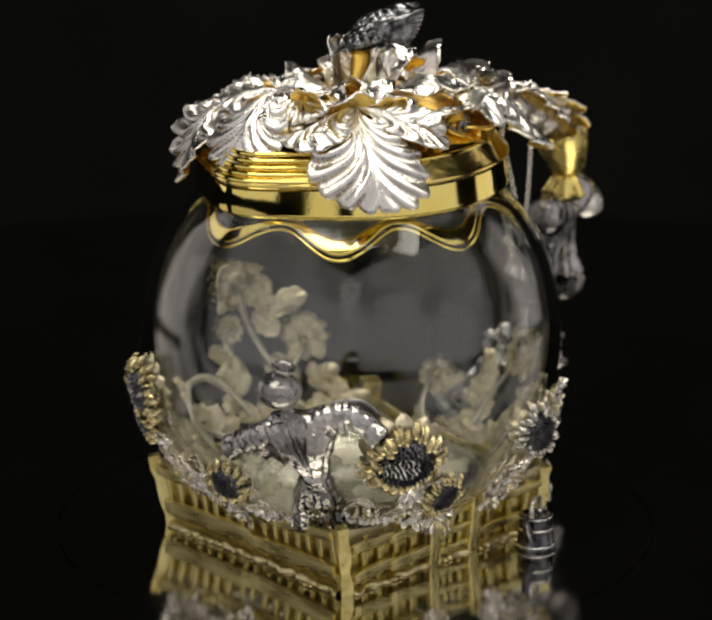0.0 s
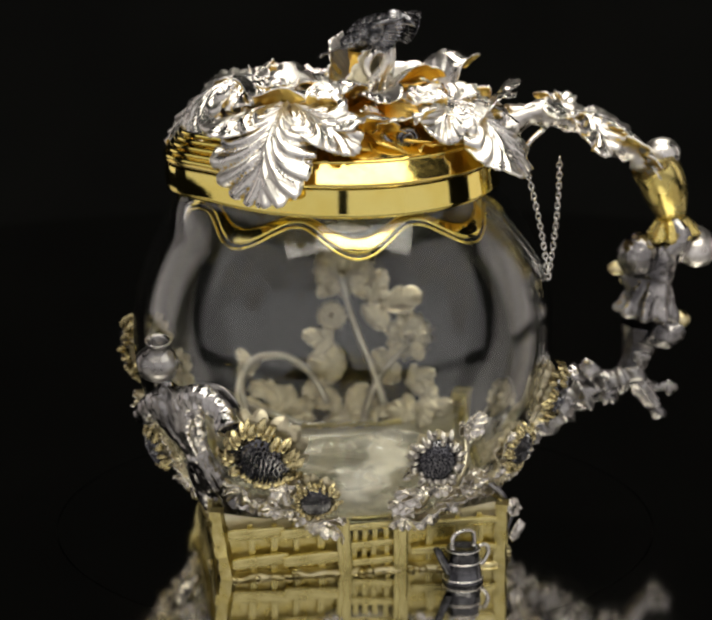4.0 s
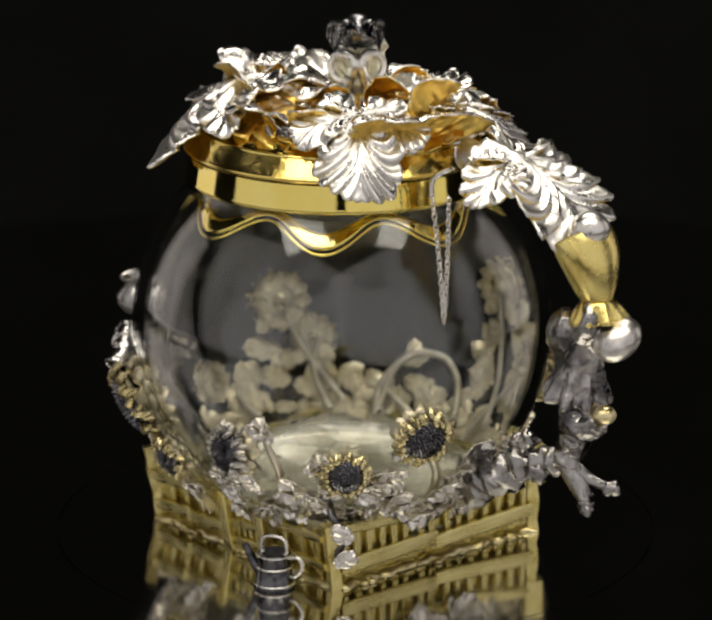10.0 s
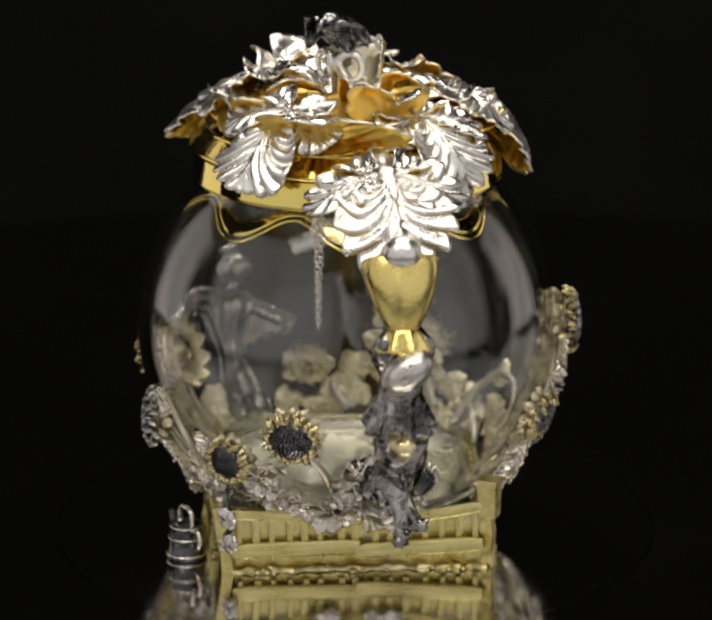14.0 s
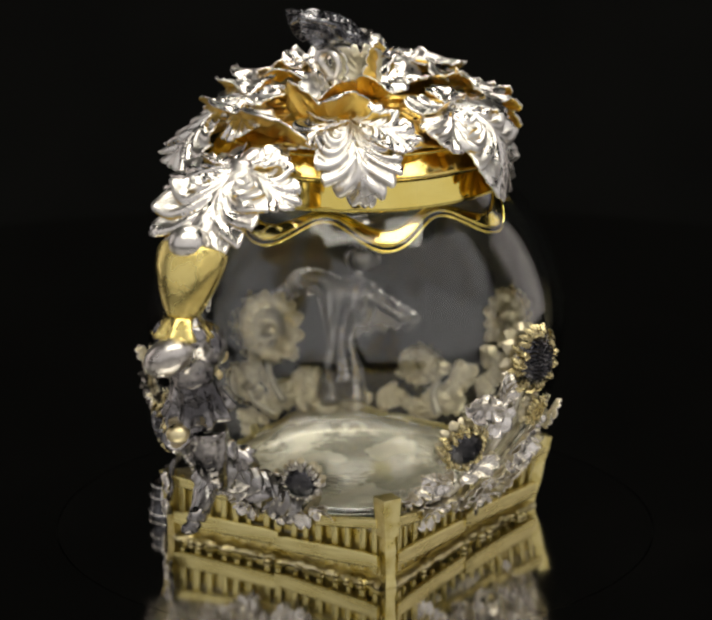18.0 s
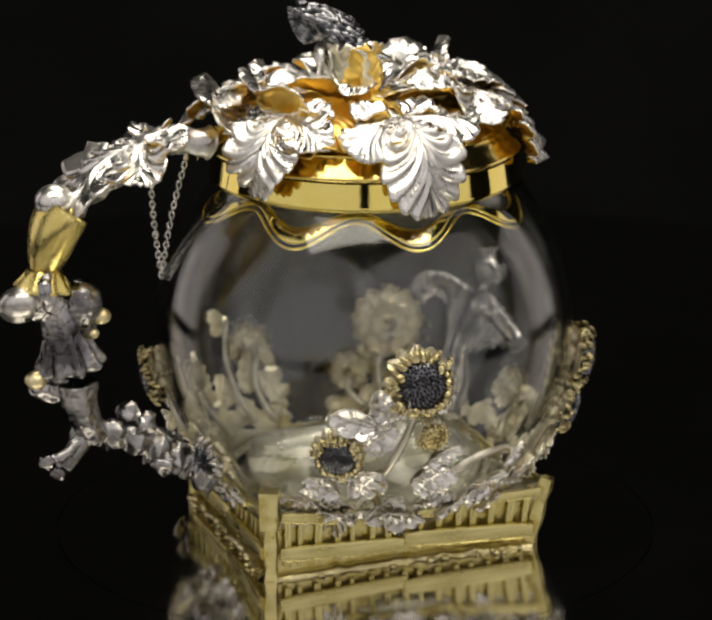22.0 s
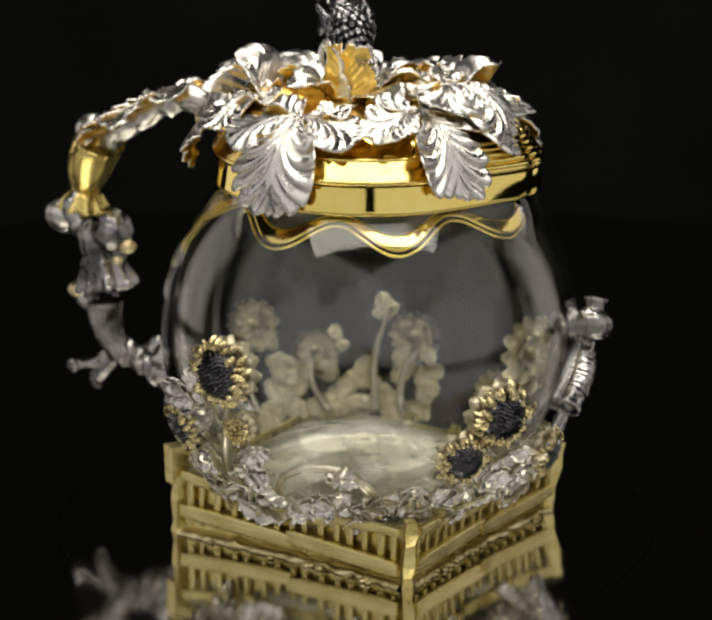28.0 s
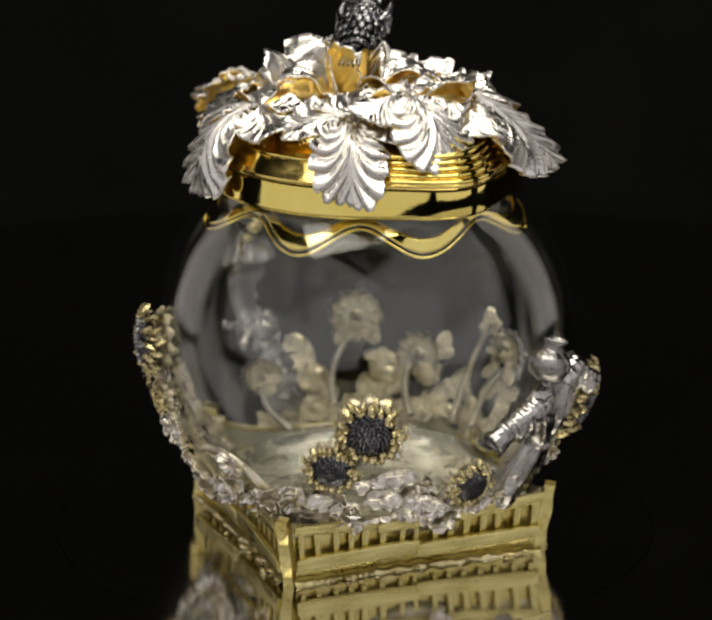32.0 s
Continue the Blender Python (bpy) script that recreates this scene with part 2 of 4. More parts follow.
def fan(bm, length, half, place, ribs=3.5, seed=0, relief=0.055, thick=0.0005, rings=18, dish=0.05, curl=0.0, mats=(0, 1), frill=0.085):
    """A fan-shaped lobe: ribs leave the stalk side by side, splay and end in a scalloped rim."""
    nv, nu = int(ribs * 2 * 10), rings
    top, low = [], []
    for i in range(nu + 1):
        rho = max(0.02, i / nu)
        ra, rb = [], []
        for j in range(nv + 1):
            v = 2 * j / nv - 1
            av, sd = abs(v), (1 if v > 0 else 0)
            # side ribs leave the midrib in turn and bow out to the rim
            phase = ribs * (av ** 0.85 + 0.95 * (1 - rho) ** 1.1) + 0.45 * sd + 0.16 * noise.noise(Vector((v * 2.2, rho * 1.8, seed)))
            beat = abs(math.cos(math.pi * phase))
            scallop = frill + 0.07 * noise.noise(Vector((v * 3.1, 7.7, seed)))
            reach = 1 - 0.50 * av ** 2.3 + scallop * (beat ** 0.45 - 0.7) * rho ** 2 * min(1, 0.45 + av) + 0.12 * noise.noise(Vector((v * 2.0, 3.1, seed)))
            th = radians(half) * v * rho ** 0.32 * (1 + 0.10 * noise.noise(Vector((v, rho * 2, seed + 5))))
            x, y = length * rho * reach * math.sin(th), length * rho * reach * math.cos(th)
            rise = min(1.0, rho * 2.2) * min(1.0, 0.15 + 3.2 * av)
            fine = abs(math.cos(3 * math.pi * phase))
            h = relief * length * rise * (0.55 + 0.45 * rho) * (beat ** 0.7 - 0.55 + 0.22 * fine)
            h += 0.045 * length * (math.exp(-(v / 0.08) ** 2) - 0.5 * math.exp(-((av - 0.2) / 0.08) ** 2)) * (1.1 - rho) * min(1.0, rho * 2.2)
            h += length * (dish * (rho * v) ** 2 - curl * rho ** 3 + 0.07 * rho ** 3 * math.sin(4.2 * v + seed * 2.3) + 0.05 * noise.noise(Vector((v * 1.2, rho * 1.6, seed * 3.1))))
            ra.append(place(x, y, h))
            rb.append(place(x, y, h - thick))
        top.append(ra)
        low.append(rb)
    t, l = grid(bm, top, mat=mats[0]), grid(bm, [r[::-1] for r in low], mat=mats[1])
    l = [r[::-1] for r in l]
    loop = [(i, 0) for i in range(nu)] + [(nu, j) for j in range(nv)] + [(i, nv) for i in range(nu, 0, -1)] + [(0, j) for j in range(nv, 0, -1)]
    for (a, b), (c, d) in zip(loop, loop[1:] + loop[:1]):
        bm.faces.new((t[a][b], l[a][b], l[c][d], t[c][d])).material_index = mats[0]


def lid_leaf(az, spine, scale=1.0, seed=0, skew=0.0, node=0.36, tip=44, frill=0.12):
    """A vine leaf: a broad fan at the tip, two at its sides and two small ones at its base, round one node."""
    bm = bmesh.new()
    S = span(spine)
    y0 = node * S
    L = (S - y0) * 1.0
    fan(bm, L, tip * scale, spine_map(az, spine, 3 * math.sin(seed * 3), y0, 0, skew), ribs=5, seed=seed, relief=0.075, rings=26, curl=0.03, frill=frill)
    for sgn in (1, -1):
        a = 66 + 7 * math.sin(seed * 1.7 + sgn)
        fan(bm, 0.72 * L * scale, 43, spine_map(az, spine, a * sgn, y0, 0, skew), ribs=4, seed=seed + 1 + sgn, relief=0.085, curl=0.05 * math.sin(seed + sgn), rings=18, frill=frill)
        a = 118 + 9 * math.cos(seed * 1.3 + sgn)
        fan(bm, 0.46 * L * scale, 42, spine_map(az, spine, a * sgn, y0, 0, skew), ribs=3, seed=seed + 4 + sgn, relief=0.075, curl=-0.16, rings=14)
    blade(bm, y0 * 1.1, 0.12 * L, spine_map(az, spine, 0, 0.0, 0, skew), lobes=2, seed=seed, vein=0.03, rings=8)
    return bm


# ---- the studio ----
def slab(name, lo, hi, mat, label):
    bm = bmesh.new()
    c = [(a + b) / 2 for a, b in zip(lo, hi)]
    s = [b - a for a, b in zip(lo, hi)]
    bmesh.ops.create_cube(bm, size=1, matrix=Matrix.Translation(c) @ Matrix.Diagonal((*s, 1)))
    return tagged(new(name, mesh_of(bm, name, mat, False)), label, "studio wall", kind="structure")


slab("floor", (-2.5, -2.5, -0.80), (2.5, 2.5, -0.75), CLOTH, "black matt studio floor far below the table")
slab("wall_north", (-2.5, 2.5, -0.80), (2.5, 2.55, 2.2), CLOTH, "plain black cloth backdrop behind the turntable")
slab("wall_south", (-2.5, -2.55, -0.80), (2.5, -2.5, 2.2), CLOTH, "plain black studio wall behind the camera")
slab("wall_west", (-2.55, -2.5, -0.80), (-2.5, 2.5, 2.2), CLOTH, "plain black studio side wall")
slab("wall_east", (2.5, -2.5, -0.80), (2.55, 2.5, 2.2), CLOTH, "plain black studio side wall")
slab("ceiling", (-2.55, -2.55, 2.2), (2.55, 2.55, 2.25), CLOTH, "plain black studio ceiling")


def build_turntable():
    table = tagged(new("turntable"), "round black mirror-glass turntable plate set in a mirror table", "turntable")
    bm = bmesh.new()
    lathe(bm, [(0.01, 0), (40, 0), (73.9, 0), (73.95, -5), (0.01, -5)], n=128)
    part("plate", bm, MIRROR, table, "polished black mirror plate", smooth=False)
    bm = bmesh.new()
    lathe(bm, [(0.01, -5.2), (60, -5.2), (60, -30), (50, -749), (0.01, -749)], n=48)
    part("pedestal", bm, CLOTH, table, "black turntable pedestal")
    return table


def build_table():
    bm = bmesh.new()
    lathe(bm, [(74.15, -4), (74.2, 0), (150, 0), (300, 0), (302, -0.8), (302, -4), (74.15, -4)], n=128)
    return tagged(new("mirror_table", mesh_of(bm, "mirror_table", MIRROR, False)), "black mirror table top round the turntable", "table", kind="structure")


# ---- the pitcher ----
def lip(r, z, az):
    """The rim runs out into a pouring lip opposite the handle."""
    k = max(0.0, min(1.0, (z - 79.5) / 12))
    return r + 6.5 * k * math.exp(-(swing(az, -38) / 17) ** 2)


def arc(r0, z0, z1, n, c=51.4):
    res = []
    for i in range(n + 1):
        z = z0 + (z1 - z0) * i / n
        res.append((math.sqrt(max(r0 * r0 - (z - c) ** 2, 0.01)), z))
    return res


def build_pitcher():
    pot = tagged(new("glass_pitcher"), "clear glass globe pitcher in gilt and silver mounts with sunflowers", "pitcher")
    # glass
    bm = bmesh.new()
    prof = [(35.2, 94.5), (35.2, 91)] + arc(51.3, 88.6, 13.0, 36) + [(32.0, 11.2), (30.6, 9.6), (28.5, 8.7), (25, 8.4), (12, 8.4), (0.02, 8.4)]
    lathe(bm, prof, c=(CX, CY), radius=lip)
    inner = [(32.8, 94), (32.8, 90.4)] + arc(48.6, 86.4, 19.6, 34) + [(34.6, 17.0), (33.4, 15.7), (31.8, 14.9), (30, 14.6), (20, 14.5), (12, 14.5), (0.02, 14.5)]
    pts = lathe(bm, inner, c=(CX, CY), radius=lip)
    bm.verts.ensure_lookup_table()
    n = 96
    o0 = list(bm.verts)[:n]
    i0 = pts[0]
    for k in range(n):
        bm.faces.new((o0[k], o0[(k + 1) % n], i0[(k + 1) % n], i0[k]))
    bmesh.ops.recalc_face_normals(bm, faces=bm.faces)
    body = part("body", bm, GLASS, pot, "clear glass globe body")
    body.visible_shadow = False
    bm = bmesh.new()
    rings = [(0.01, 8.0)] + [(0.4 * k, 8.0 + 0.09 * math.sin(k * 1.05)) for k in range(2, 73)]
    rings += [(29.6, 8.3), (31.0, 9.4), (32.5, 11.1), (33.7, 12.4), (34.1, 12.3), (32.9, 10.8), (31.3, 9.0), (29.8, 7.9), (29.2, 7.6), (0.01, 7.6)]
    lathe(bm, rings, n=64, c=(CX, CY))
    part("seat_dish", bm, SATIN, pot, "pale satin silver dish under the glass")
    # neck band, each facet of its own so that the edges stay crisp
    bm = bmesh.new()
    for ring in ([(35.4, 89.3), (37.5, 89.0)], [(37.5, 89.0), (37.95, 89.5), (37.7, 90.1)], [(37.7, 90.1), (37.3, 92.8), (36.9, 95.6)], [(36.9, 95.6), (35.4, 95.8)]):
        lathe(bm, ring, c=(CX, CY), radius=lip)
    part("neck_band", bm, GOLD, pot, "polished gold neck band")
    # scalloped ribbon on the shoulder; the tube below stands for its refracted double
    bm = bmesh.new()
    n = 192

    def wave(az, dz):
        z = 83.3 - 2.9 * math.cos(radians(8 * (az + 4))) + dz
        rr = math.sqrt(48.6 ** 2 - (z - 51.4) ** 2) - 0.5
        return out(az) * lip(rr, z, az) / 1000 + Vector((CX, CY, z / 1000))
    rows = []
    for k in range(n):
        az = 360 * k / n
        deep = 1.5 + 1.7 * (0.5 + 0.5 * math.cos(radians(8 * (az + 4))))
        rows.append([wave(az, deep * i / 5) for i in range(6)])
    grid(bm, rows, closed_u=True)
    collar = part("shoulder_collar", bm, GOLD, pot, "scalloped polished gold shoulder ribbon")
    sol = collar.modifiers.new("solidify", "SOLIDIFY")
    sol.thickness, sol.offset = 0.0005, 0
    bm = bmesh.new()
    path = [wave(360 * k / n, -0.95) for k in range(n + 1)]
    tube(bm, path, [0.00038] * len(path), n=6)
    part("collar_double", bm, GOLD, collar, "thin gold line added for the collar's refracted double image")
    return pot


# ---- sunflowers ----
def petal_mesh(mats):
    bm = bmesh.new()
    pts = []
    for i in range(7):
        u = i / 6
        w = 0.105 * math.sin(math.pi * (0.12 + 0.86 * u)) ** 0.7
        row = []
        for j in range(5):
            v = j / 2 - 1
            row.append((v * w, 0.60 + 0.36 * u, 0.12 + 0.10 * math.sin(math.pi * u) - 0.10 * u * u - 0.06 * v * v + 0.03 * (j == 2)))
        pts.append(row)
    grid(bm, pts)
    low = [[(x, y, z - 0.07) for x, y, z in r[::-1]] for r in pts]
    grid(bm, low)
    bmesh.ops.remove_doubles(bm, verts=bm.verts, dist=0.0001)
    return mesh_of(bm, "petal", mats)


def disc_mesh(mats, back=1):
    bm = bmesh.new()
    rows = []
    for r, z in ((0.02, 0.27), (0.3, 0.26), (0.52, 0.21), (0.64, 0.10), (0.66, -0.04), (0.58, -0.10), (0.02, -0.12)):
        rows.append([(r * math.cos(a), r * math.sin(a), z) for a in [2 * math.pi * k / 24 for k in range(24)]])
    vs = grid(bm, rows, closed_v=True)
    for f in bm.faces:
        if f.calc_center_median().z < 0.03:
            f.material_index = back
    for k in range(110):
        r, a = 0.61 * math.sqrt((k + 0.5) / 110), k * 2.39996
        z = 0.27 - 0.16 * (r / 0.64) ** 3
        s = 0.040 + 0.014 * r
        c = Vector((r * math.cos(a), r * math.sin(a), z - 0.02))
        base = [bm.verts.new(c + Vector((s * math.cos(b + a), s * math.sin(b + a), 0))) for b in (0, 1.57, 3.14, 4.71)]
        tip = bm.verts.new(c + Vector((0.02 * math.cos(a), 0.02 * math.sin(a), 0.14)))
        for q in range(4):
            bm.faces.new((base[q], base[(q + 1) % 4], tip))
    return mesh_of(bm, "sunflower", mats, False)


def sunflower(pot, az, z, size, spin, tip, lean, petal, disc, sepal, count, lift=0.0040, label=""):
    """size: radius over the petals in mm."""
    m = on_globe(az, z, lift, spin, tip) @ Matrix.Rotation(radians(lean), 4, "Y") @ Matrix.Scale(size / 1000, 4)
    head = part("sunflower", disc, None, pot, label, m)
    for k in range(count):
        ring = k % 2
        s = (1.0 if ring else 0.90) * random.uniform(0.9, 1.08)
        pm = Matrix.Rotation(2 * math.pi * k / count + random.uniform(-0.06, 0.06), 4, "Z") @ Matrix.Translation((0, 0, -0.06 * ring)) \
            @ Matrix.Rotation(random.uniform(-0.12, 0.2), 4, "X") @ Matrix.Rotation(random.uniform(-0.5, 0.5), 4, "Y") @ Matrix.Diagonal((random.uniform(0.8, 1.15), s, 1, 1))
        part("petal", petal, None, head, m=pm)
    for k in range(12):
        pm = Matrix.Rotation(2 * math.pi * k / 12 + random.uniform(-0.1, 0.1), 4, "Z") @ Matrix.Translation((0, -0.29, -0.26)) \
            @ Matrix.Rotation(random.uniform(-0.30, -0.08), 4, "X") @ Matrix.Diagonal((2.1, 1.26, 1.1, 1))
        part("sepal", sepal, None, head, m=pm)
    # calyx stub down to the glass
    bm = bmesh.new()
    tube(bm, [(0, 0, -0.1), (0, 0, -0.35), (0.05, -0.1, -0.62)], [0.24, 0.18, 0.13], n=10)
    part("calyx", bm, BACK, head, "cast gilt calyx")
    return head


def build_flowers(pot):
    gilt = petal_mesh([PETAL])
    pale = petal_mesh([PETAL2])
    sepal = petal_mesh([BACK])
    disc = disc_mesh([SEED, BACK])
    a, b = "gilt sunflower with a black seed disc", "silver sunflower with a dark seed disc"
    for az, z, s, spin, tip, lean, pet, n, text in (
            (14.1, 35.6, 11.2, 0, 10, 0, gilt, 32, a),
            (27.9, 24.6, 6.5, 0, -10, 10, gilt, 22, a),
            (61.0, 34.2, 7.6, 0, -20, -20, pale, 28, b),
            (93.6, 30.4, 6.9, 0, -10, 0, gilt, 24, a),
            (114.0, 38.9, 8.0, 0, 0, 0, gilt, 28, a),
            (149.2, 26.9, 6.0, 0, -12, 0, pale, 22, b),
            (-144.2, 52.2, 9.4, 0, 0, 0, gilt, 28, a),
            (-165.2, 34.8, 7.2, 0, 0, 0, gilt, 24, a),
            (-68.5, 42.8, 9.0, 0, 0, 0, gilt, 30, a),
            (-78.4, 33.2, 7.2, 0, -5, 0, gilt, 24, a),
            (-37.9, 26.4, 6.6, 0, -10, 0, gilt, 24, a)):
        sunflower(pot, az, z, s, spin, tip, lean, pet, disc, sepal, n + 4, label=text)
    # a gilt bud below the high flower
    sunflower(pot, -140.5, 39.1, 4.6, 0, 0, 0, gilt, disc_mesh([PETAL, BACK]), sepal, 18, label="small gilt sunflower bud")


# ---- leaves round the foot of the globe ----
def build_garland(pot):
    shapes = []
    for k in range(6):
        bm = bmesh.new()
        bend = (0.5, 0.9, 0.2, 0.7, -0.3, 0.4)[k]

        def flat(x, y, h, bend=bend):
            return Vector((x, y - 0.3, h + 0.05 + bend * 0.22 * (y - 0.3) * abs(y - 0.3)))
        blade(bm, 1.0, 0.56 + 0.06 * (k % 3), flat, lobes=4.4 + 0.5 * (k % 2), vein=0.075, notch=0.20, thick=0.035, rings=18, seed=k * 1.7, ruffle=0.07, point=0.9, cup=-0.10, curl=0.06, chased=0.2, ribs=1.6, wave=0.04)
        if k % 2:
            for sg in (1, -1):
                turn = Matrix.Rotation(radians(-62 * sg), 3, "Z")

                def side(x, y, h, turn=turn):
                    p = turn @ Vector((x, y, h))
                    return flat(p.x, p.y + 0.12, p.z)
                blade(bm, 0.58, 0.36, side, lobes=2.8, vein=0.085, notch=0.22, chased=0.3, ribs=2.0, wave=0.05, thick=0.035, rings=10, seed=k + sg, ruffle=0.08, point=0.7, cup=-0.1)
        shapes.append(mesh_of(bm, "leaf", [LEAFY, BACK]))
    rows = [(-159, 43, 5.6, 65), (-153, 45.5, 4.4, 30), (-159, 26, 5.2, -50), (-176, 19, 4.6, 165), (-147, 17, 5.4, -120), (-141, 27.5, 5.0, -70), (-118, 22.5, 4.6, -80),
            (-101, 21, 4.6, -30), (-94, 17, 4.2, 150), (-112, 29, 4.0, -10), (-109, 17, 4.0, 170), (-90, 24, 4.6, 150), (-64, 31, 5.4, -70), (-52, 23, 4.8, -100), (-67, 27.5, 4.4, 60)]
    rows += [(-119, 21, 4.4, 80), (-40, 16, 4.6, 165), (4, 23, 4.6, 120), (11, 22, 4.6, -120), (29, 17, 5.2, -150), (-54, 24, 4.8, 40), (-34, 25, 4.2, -20), (68, 18, 5.6, 160),
             (71, 40, 3.8, -12), (82, 23.5, 5.0, -140), (85, 18.5, 4.4, 110), (131, 30, 5.0, -40), (110, 21, 4.4, 60), (126, 17, 5.2, 100)]
    rows += [(139, 17, 5.0, -100), (123, 16, 4.4, 175), (100, 24, 4.6, -60), (147, 24, 5.0, 40), (87, 32, 4.0, 0), (-155, 38, 4.4, -50), (-149, 20, 4.4, 120), (-129, 17, 4.6, -60),
             (-168, 17, 4.4, 150), (132, 25, 4.6, 70), (-138, 33, 4.2, -60), (96, 18, 4.6, 140), (57, 24, 4.4, 60), (18, 27, 4.4, 160), (106, 29, 4.2, -160), (-74, 22, 4.2, 130), (-28, 19, 4.2, 100)]
    # a low chain of leaves over the rim of the fence
    extra = []
    for az in range(-178, 180, 8):
        if 152 < az < 178 or 30 < az < 54:
            continue
        extra.append((az + random.uniform(-3, 3), random.uniform(16.5, 20), random.uniform(3.4, 4.6), random.choice((-1, 1)) * random.uniform(60, 130)))
    for az in range(-176, 180, 9):
        if 150 < az < 186 or 27 < az < 56 or -160 < az < -136 or -114 < az < -86 or -36 < az < 2:
            continue
        extra.append((az + random.uniform(-4, 4), random.uniform(20, 26), random.uniform(3.6, 4.8), random.uniform(-80, 80)))
    # two or three leaves behind each large flower
    for az, z, s in ((14, 36, 9), (61, 34, 7), (94, 30, 6.5), (114, 39, 7), (-144, 52, 8), (-165, 35, 6), (-68, 43, 8), (-78, 33, 6.5)):
        for k in range(2):
            a = 2.4 + 1.5 * k
            m = on_globe(az + 0.75 * s * math.sin(a), z + 0.75 * s * math.cos(a), 0.0010, -57.3 * a, 0) @ Matrix.Diagonal((s * 0.0009, s * 0.0009, s * 0.0004, 1))
            part("leaf", shapes[k * 2], None, pot, m=m)
    for k, (az, z, s, spin) in enumerate(rows + extra):
        m = on_globe(az, max(z, 17.0), 0.0022 + random.uniform(-0.0003, 0.0008), spin + random.uniform(-12, 12), random.uniform(-10, 8)) @ Matrix.Scale(s * (2.15 if az < -116 or 96 < az < 150 else 2.0) / 1000, 4)
        if z < 17.5:
            m = Matrix.Translation(out(az) * 0.0006 + Vector((0, 0, -0.0008))) @ m
        part("leaf", shapes[k % 6], None, pot, m=m)
    # stems
    for az0, z0, az1, z1 in ((-160.4, 18, -142.9, 51.6), (-152.7, 13.8, -165.8, 32.7), (-87.8, 18, -69.2, 41.1), (-82.5, 15.9, -79.3, 31.7), (14.7, 18, 12.7, 32.7), (73.2, 15.9, 69, 41.1),
                             (62.7, 15.9, 59.5, 30.6), (92.4, 15.9, 95.5, 28.5), (124, 18, 114.5, 35.9), (145.7, 13.8, 151.2, 24.3), (-51.8, 15.9, -47.1, 23.2), (21, 15.9, 27.4, 22.2), (-125.7, 13.8, -101.8, 22.2), (-101.8, 14.8, -108.3, 28.5)):
        bm = bmesh.new()
        pts = []
        for i in range(9):
            t = i / 8
            pts.append(on_globe(az0 + (az1 - az0) * t + 3 * math.sin(math.pi * t), z0 + (z1 - z0) * t, 0.0013).translation)
        tube(bm, pts, [0.0012 - 0.00005 * i for i in range(9)], n=7, bark=0.3)
        part("stem", bm, STEM, pot, "silver flower stem")
    bm = bmesh.new()
    arch = smooth_path([on_globe(az, z, 0.0014).translation for az, z in ((-103, 16), (-105, 24), (-112, 29.5), (-123, 30), (-132, 25.5), (-138, 18))], 5)
    tube(bm, arch, [0.0012 - 0.00001 * i for i in range(len(arch))], n=7, bark=0.3)
    part("stem", bm, STEM, pot, "arched silver stem")


def build_vine(pot):
    """A tendril that hangs over the corner of the fence, with two leaves."""
    bm = bmesh.new()
    path = smooth_path([at(83.7, 42, 21.1), at(85.9, 45.5, 18), at(89.2, 46.5, 12.8), at(87, 46.8, 9.1), at(89.2, 47, 6.5)], 5)
    tube(bm, path, [0.0009 - 0.00001 * i for i in range(len(path))], n=8, bark=0.12)
    vine = part("hanging_vine", bm, DARK, pot, "silver vine hanging over the fence corner")
    for p, az, spin in ((at(90.2, 47.5, 13.8), 92, 60), (at(88.1, 47.8, 7.5), 84, -60)):
        bm = bmesh.new()
        m = frame_at(p, out(az), (0, 0, 1), spin) @ Matrix.Scale(0.0060, 4)
        blade(bm, 1.0, 0.7, lambda x, y, h: m @ Vector((x, y - 0.2, h + 0.1)), lobes=3, vein=0.08, thick=0.05, point=0.5, notch=0.2, chased=0.0)
        part("vine_leaf", bm, [LEAFY, BACK], vine)


# ---- wattle foot ----
# azimuth, radius on the ground, azimuth and radius at 17 mm
CORNERS = [(-2.5, 48.6, -3.5, 51.6), (86.5, 45.0, 84.5, 46.8), (175, 44.0, 174.8, 43.8), (-88.6, 45.5, -88.8, 49.6)]


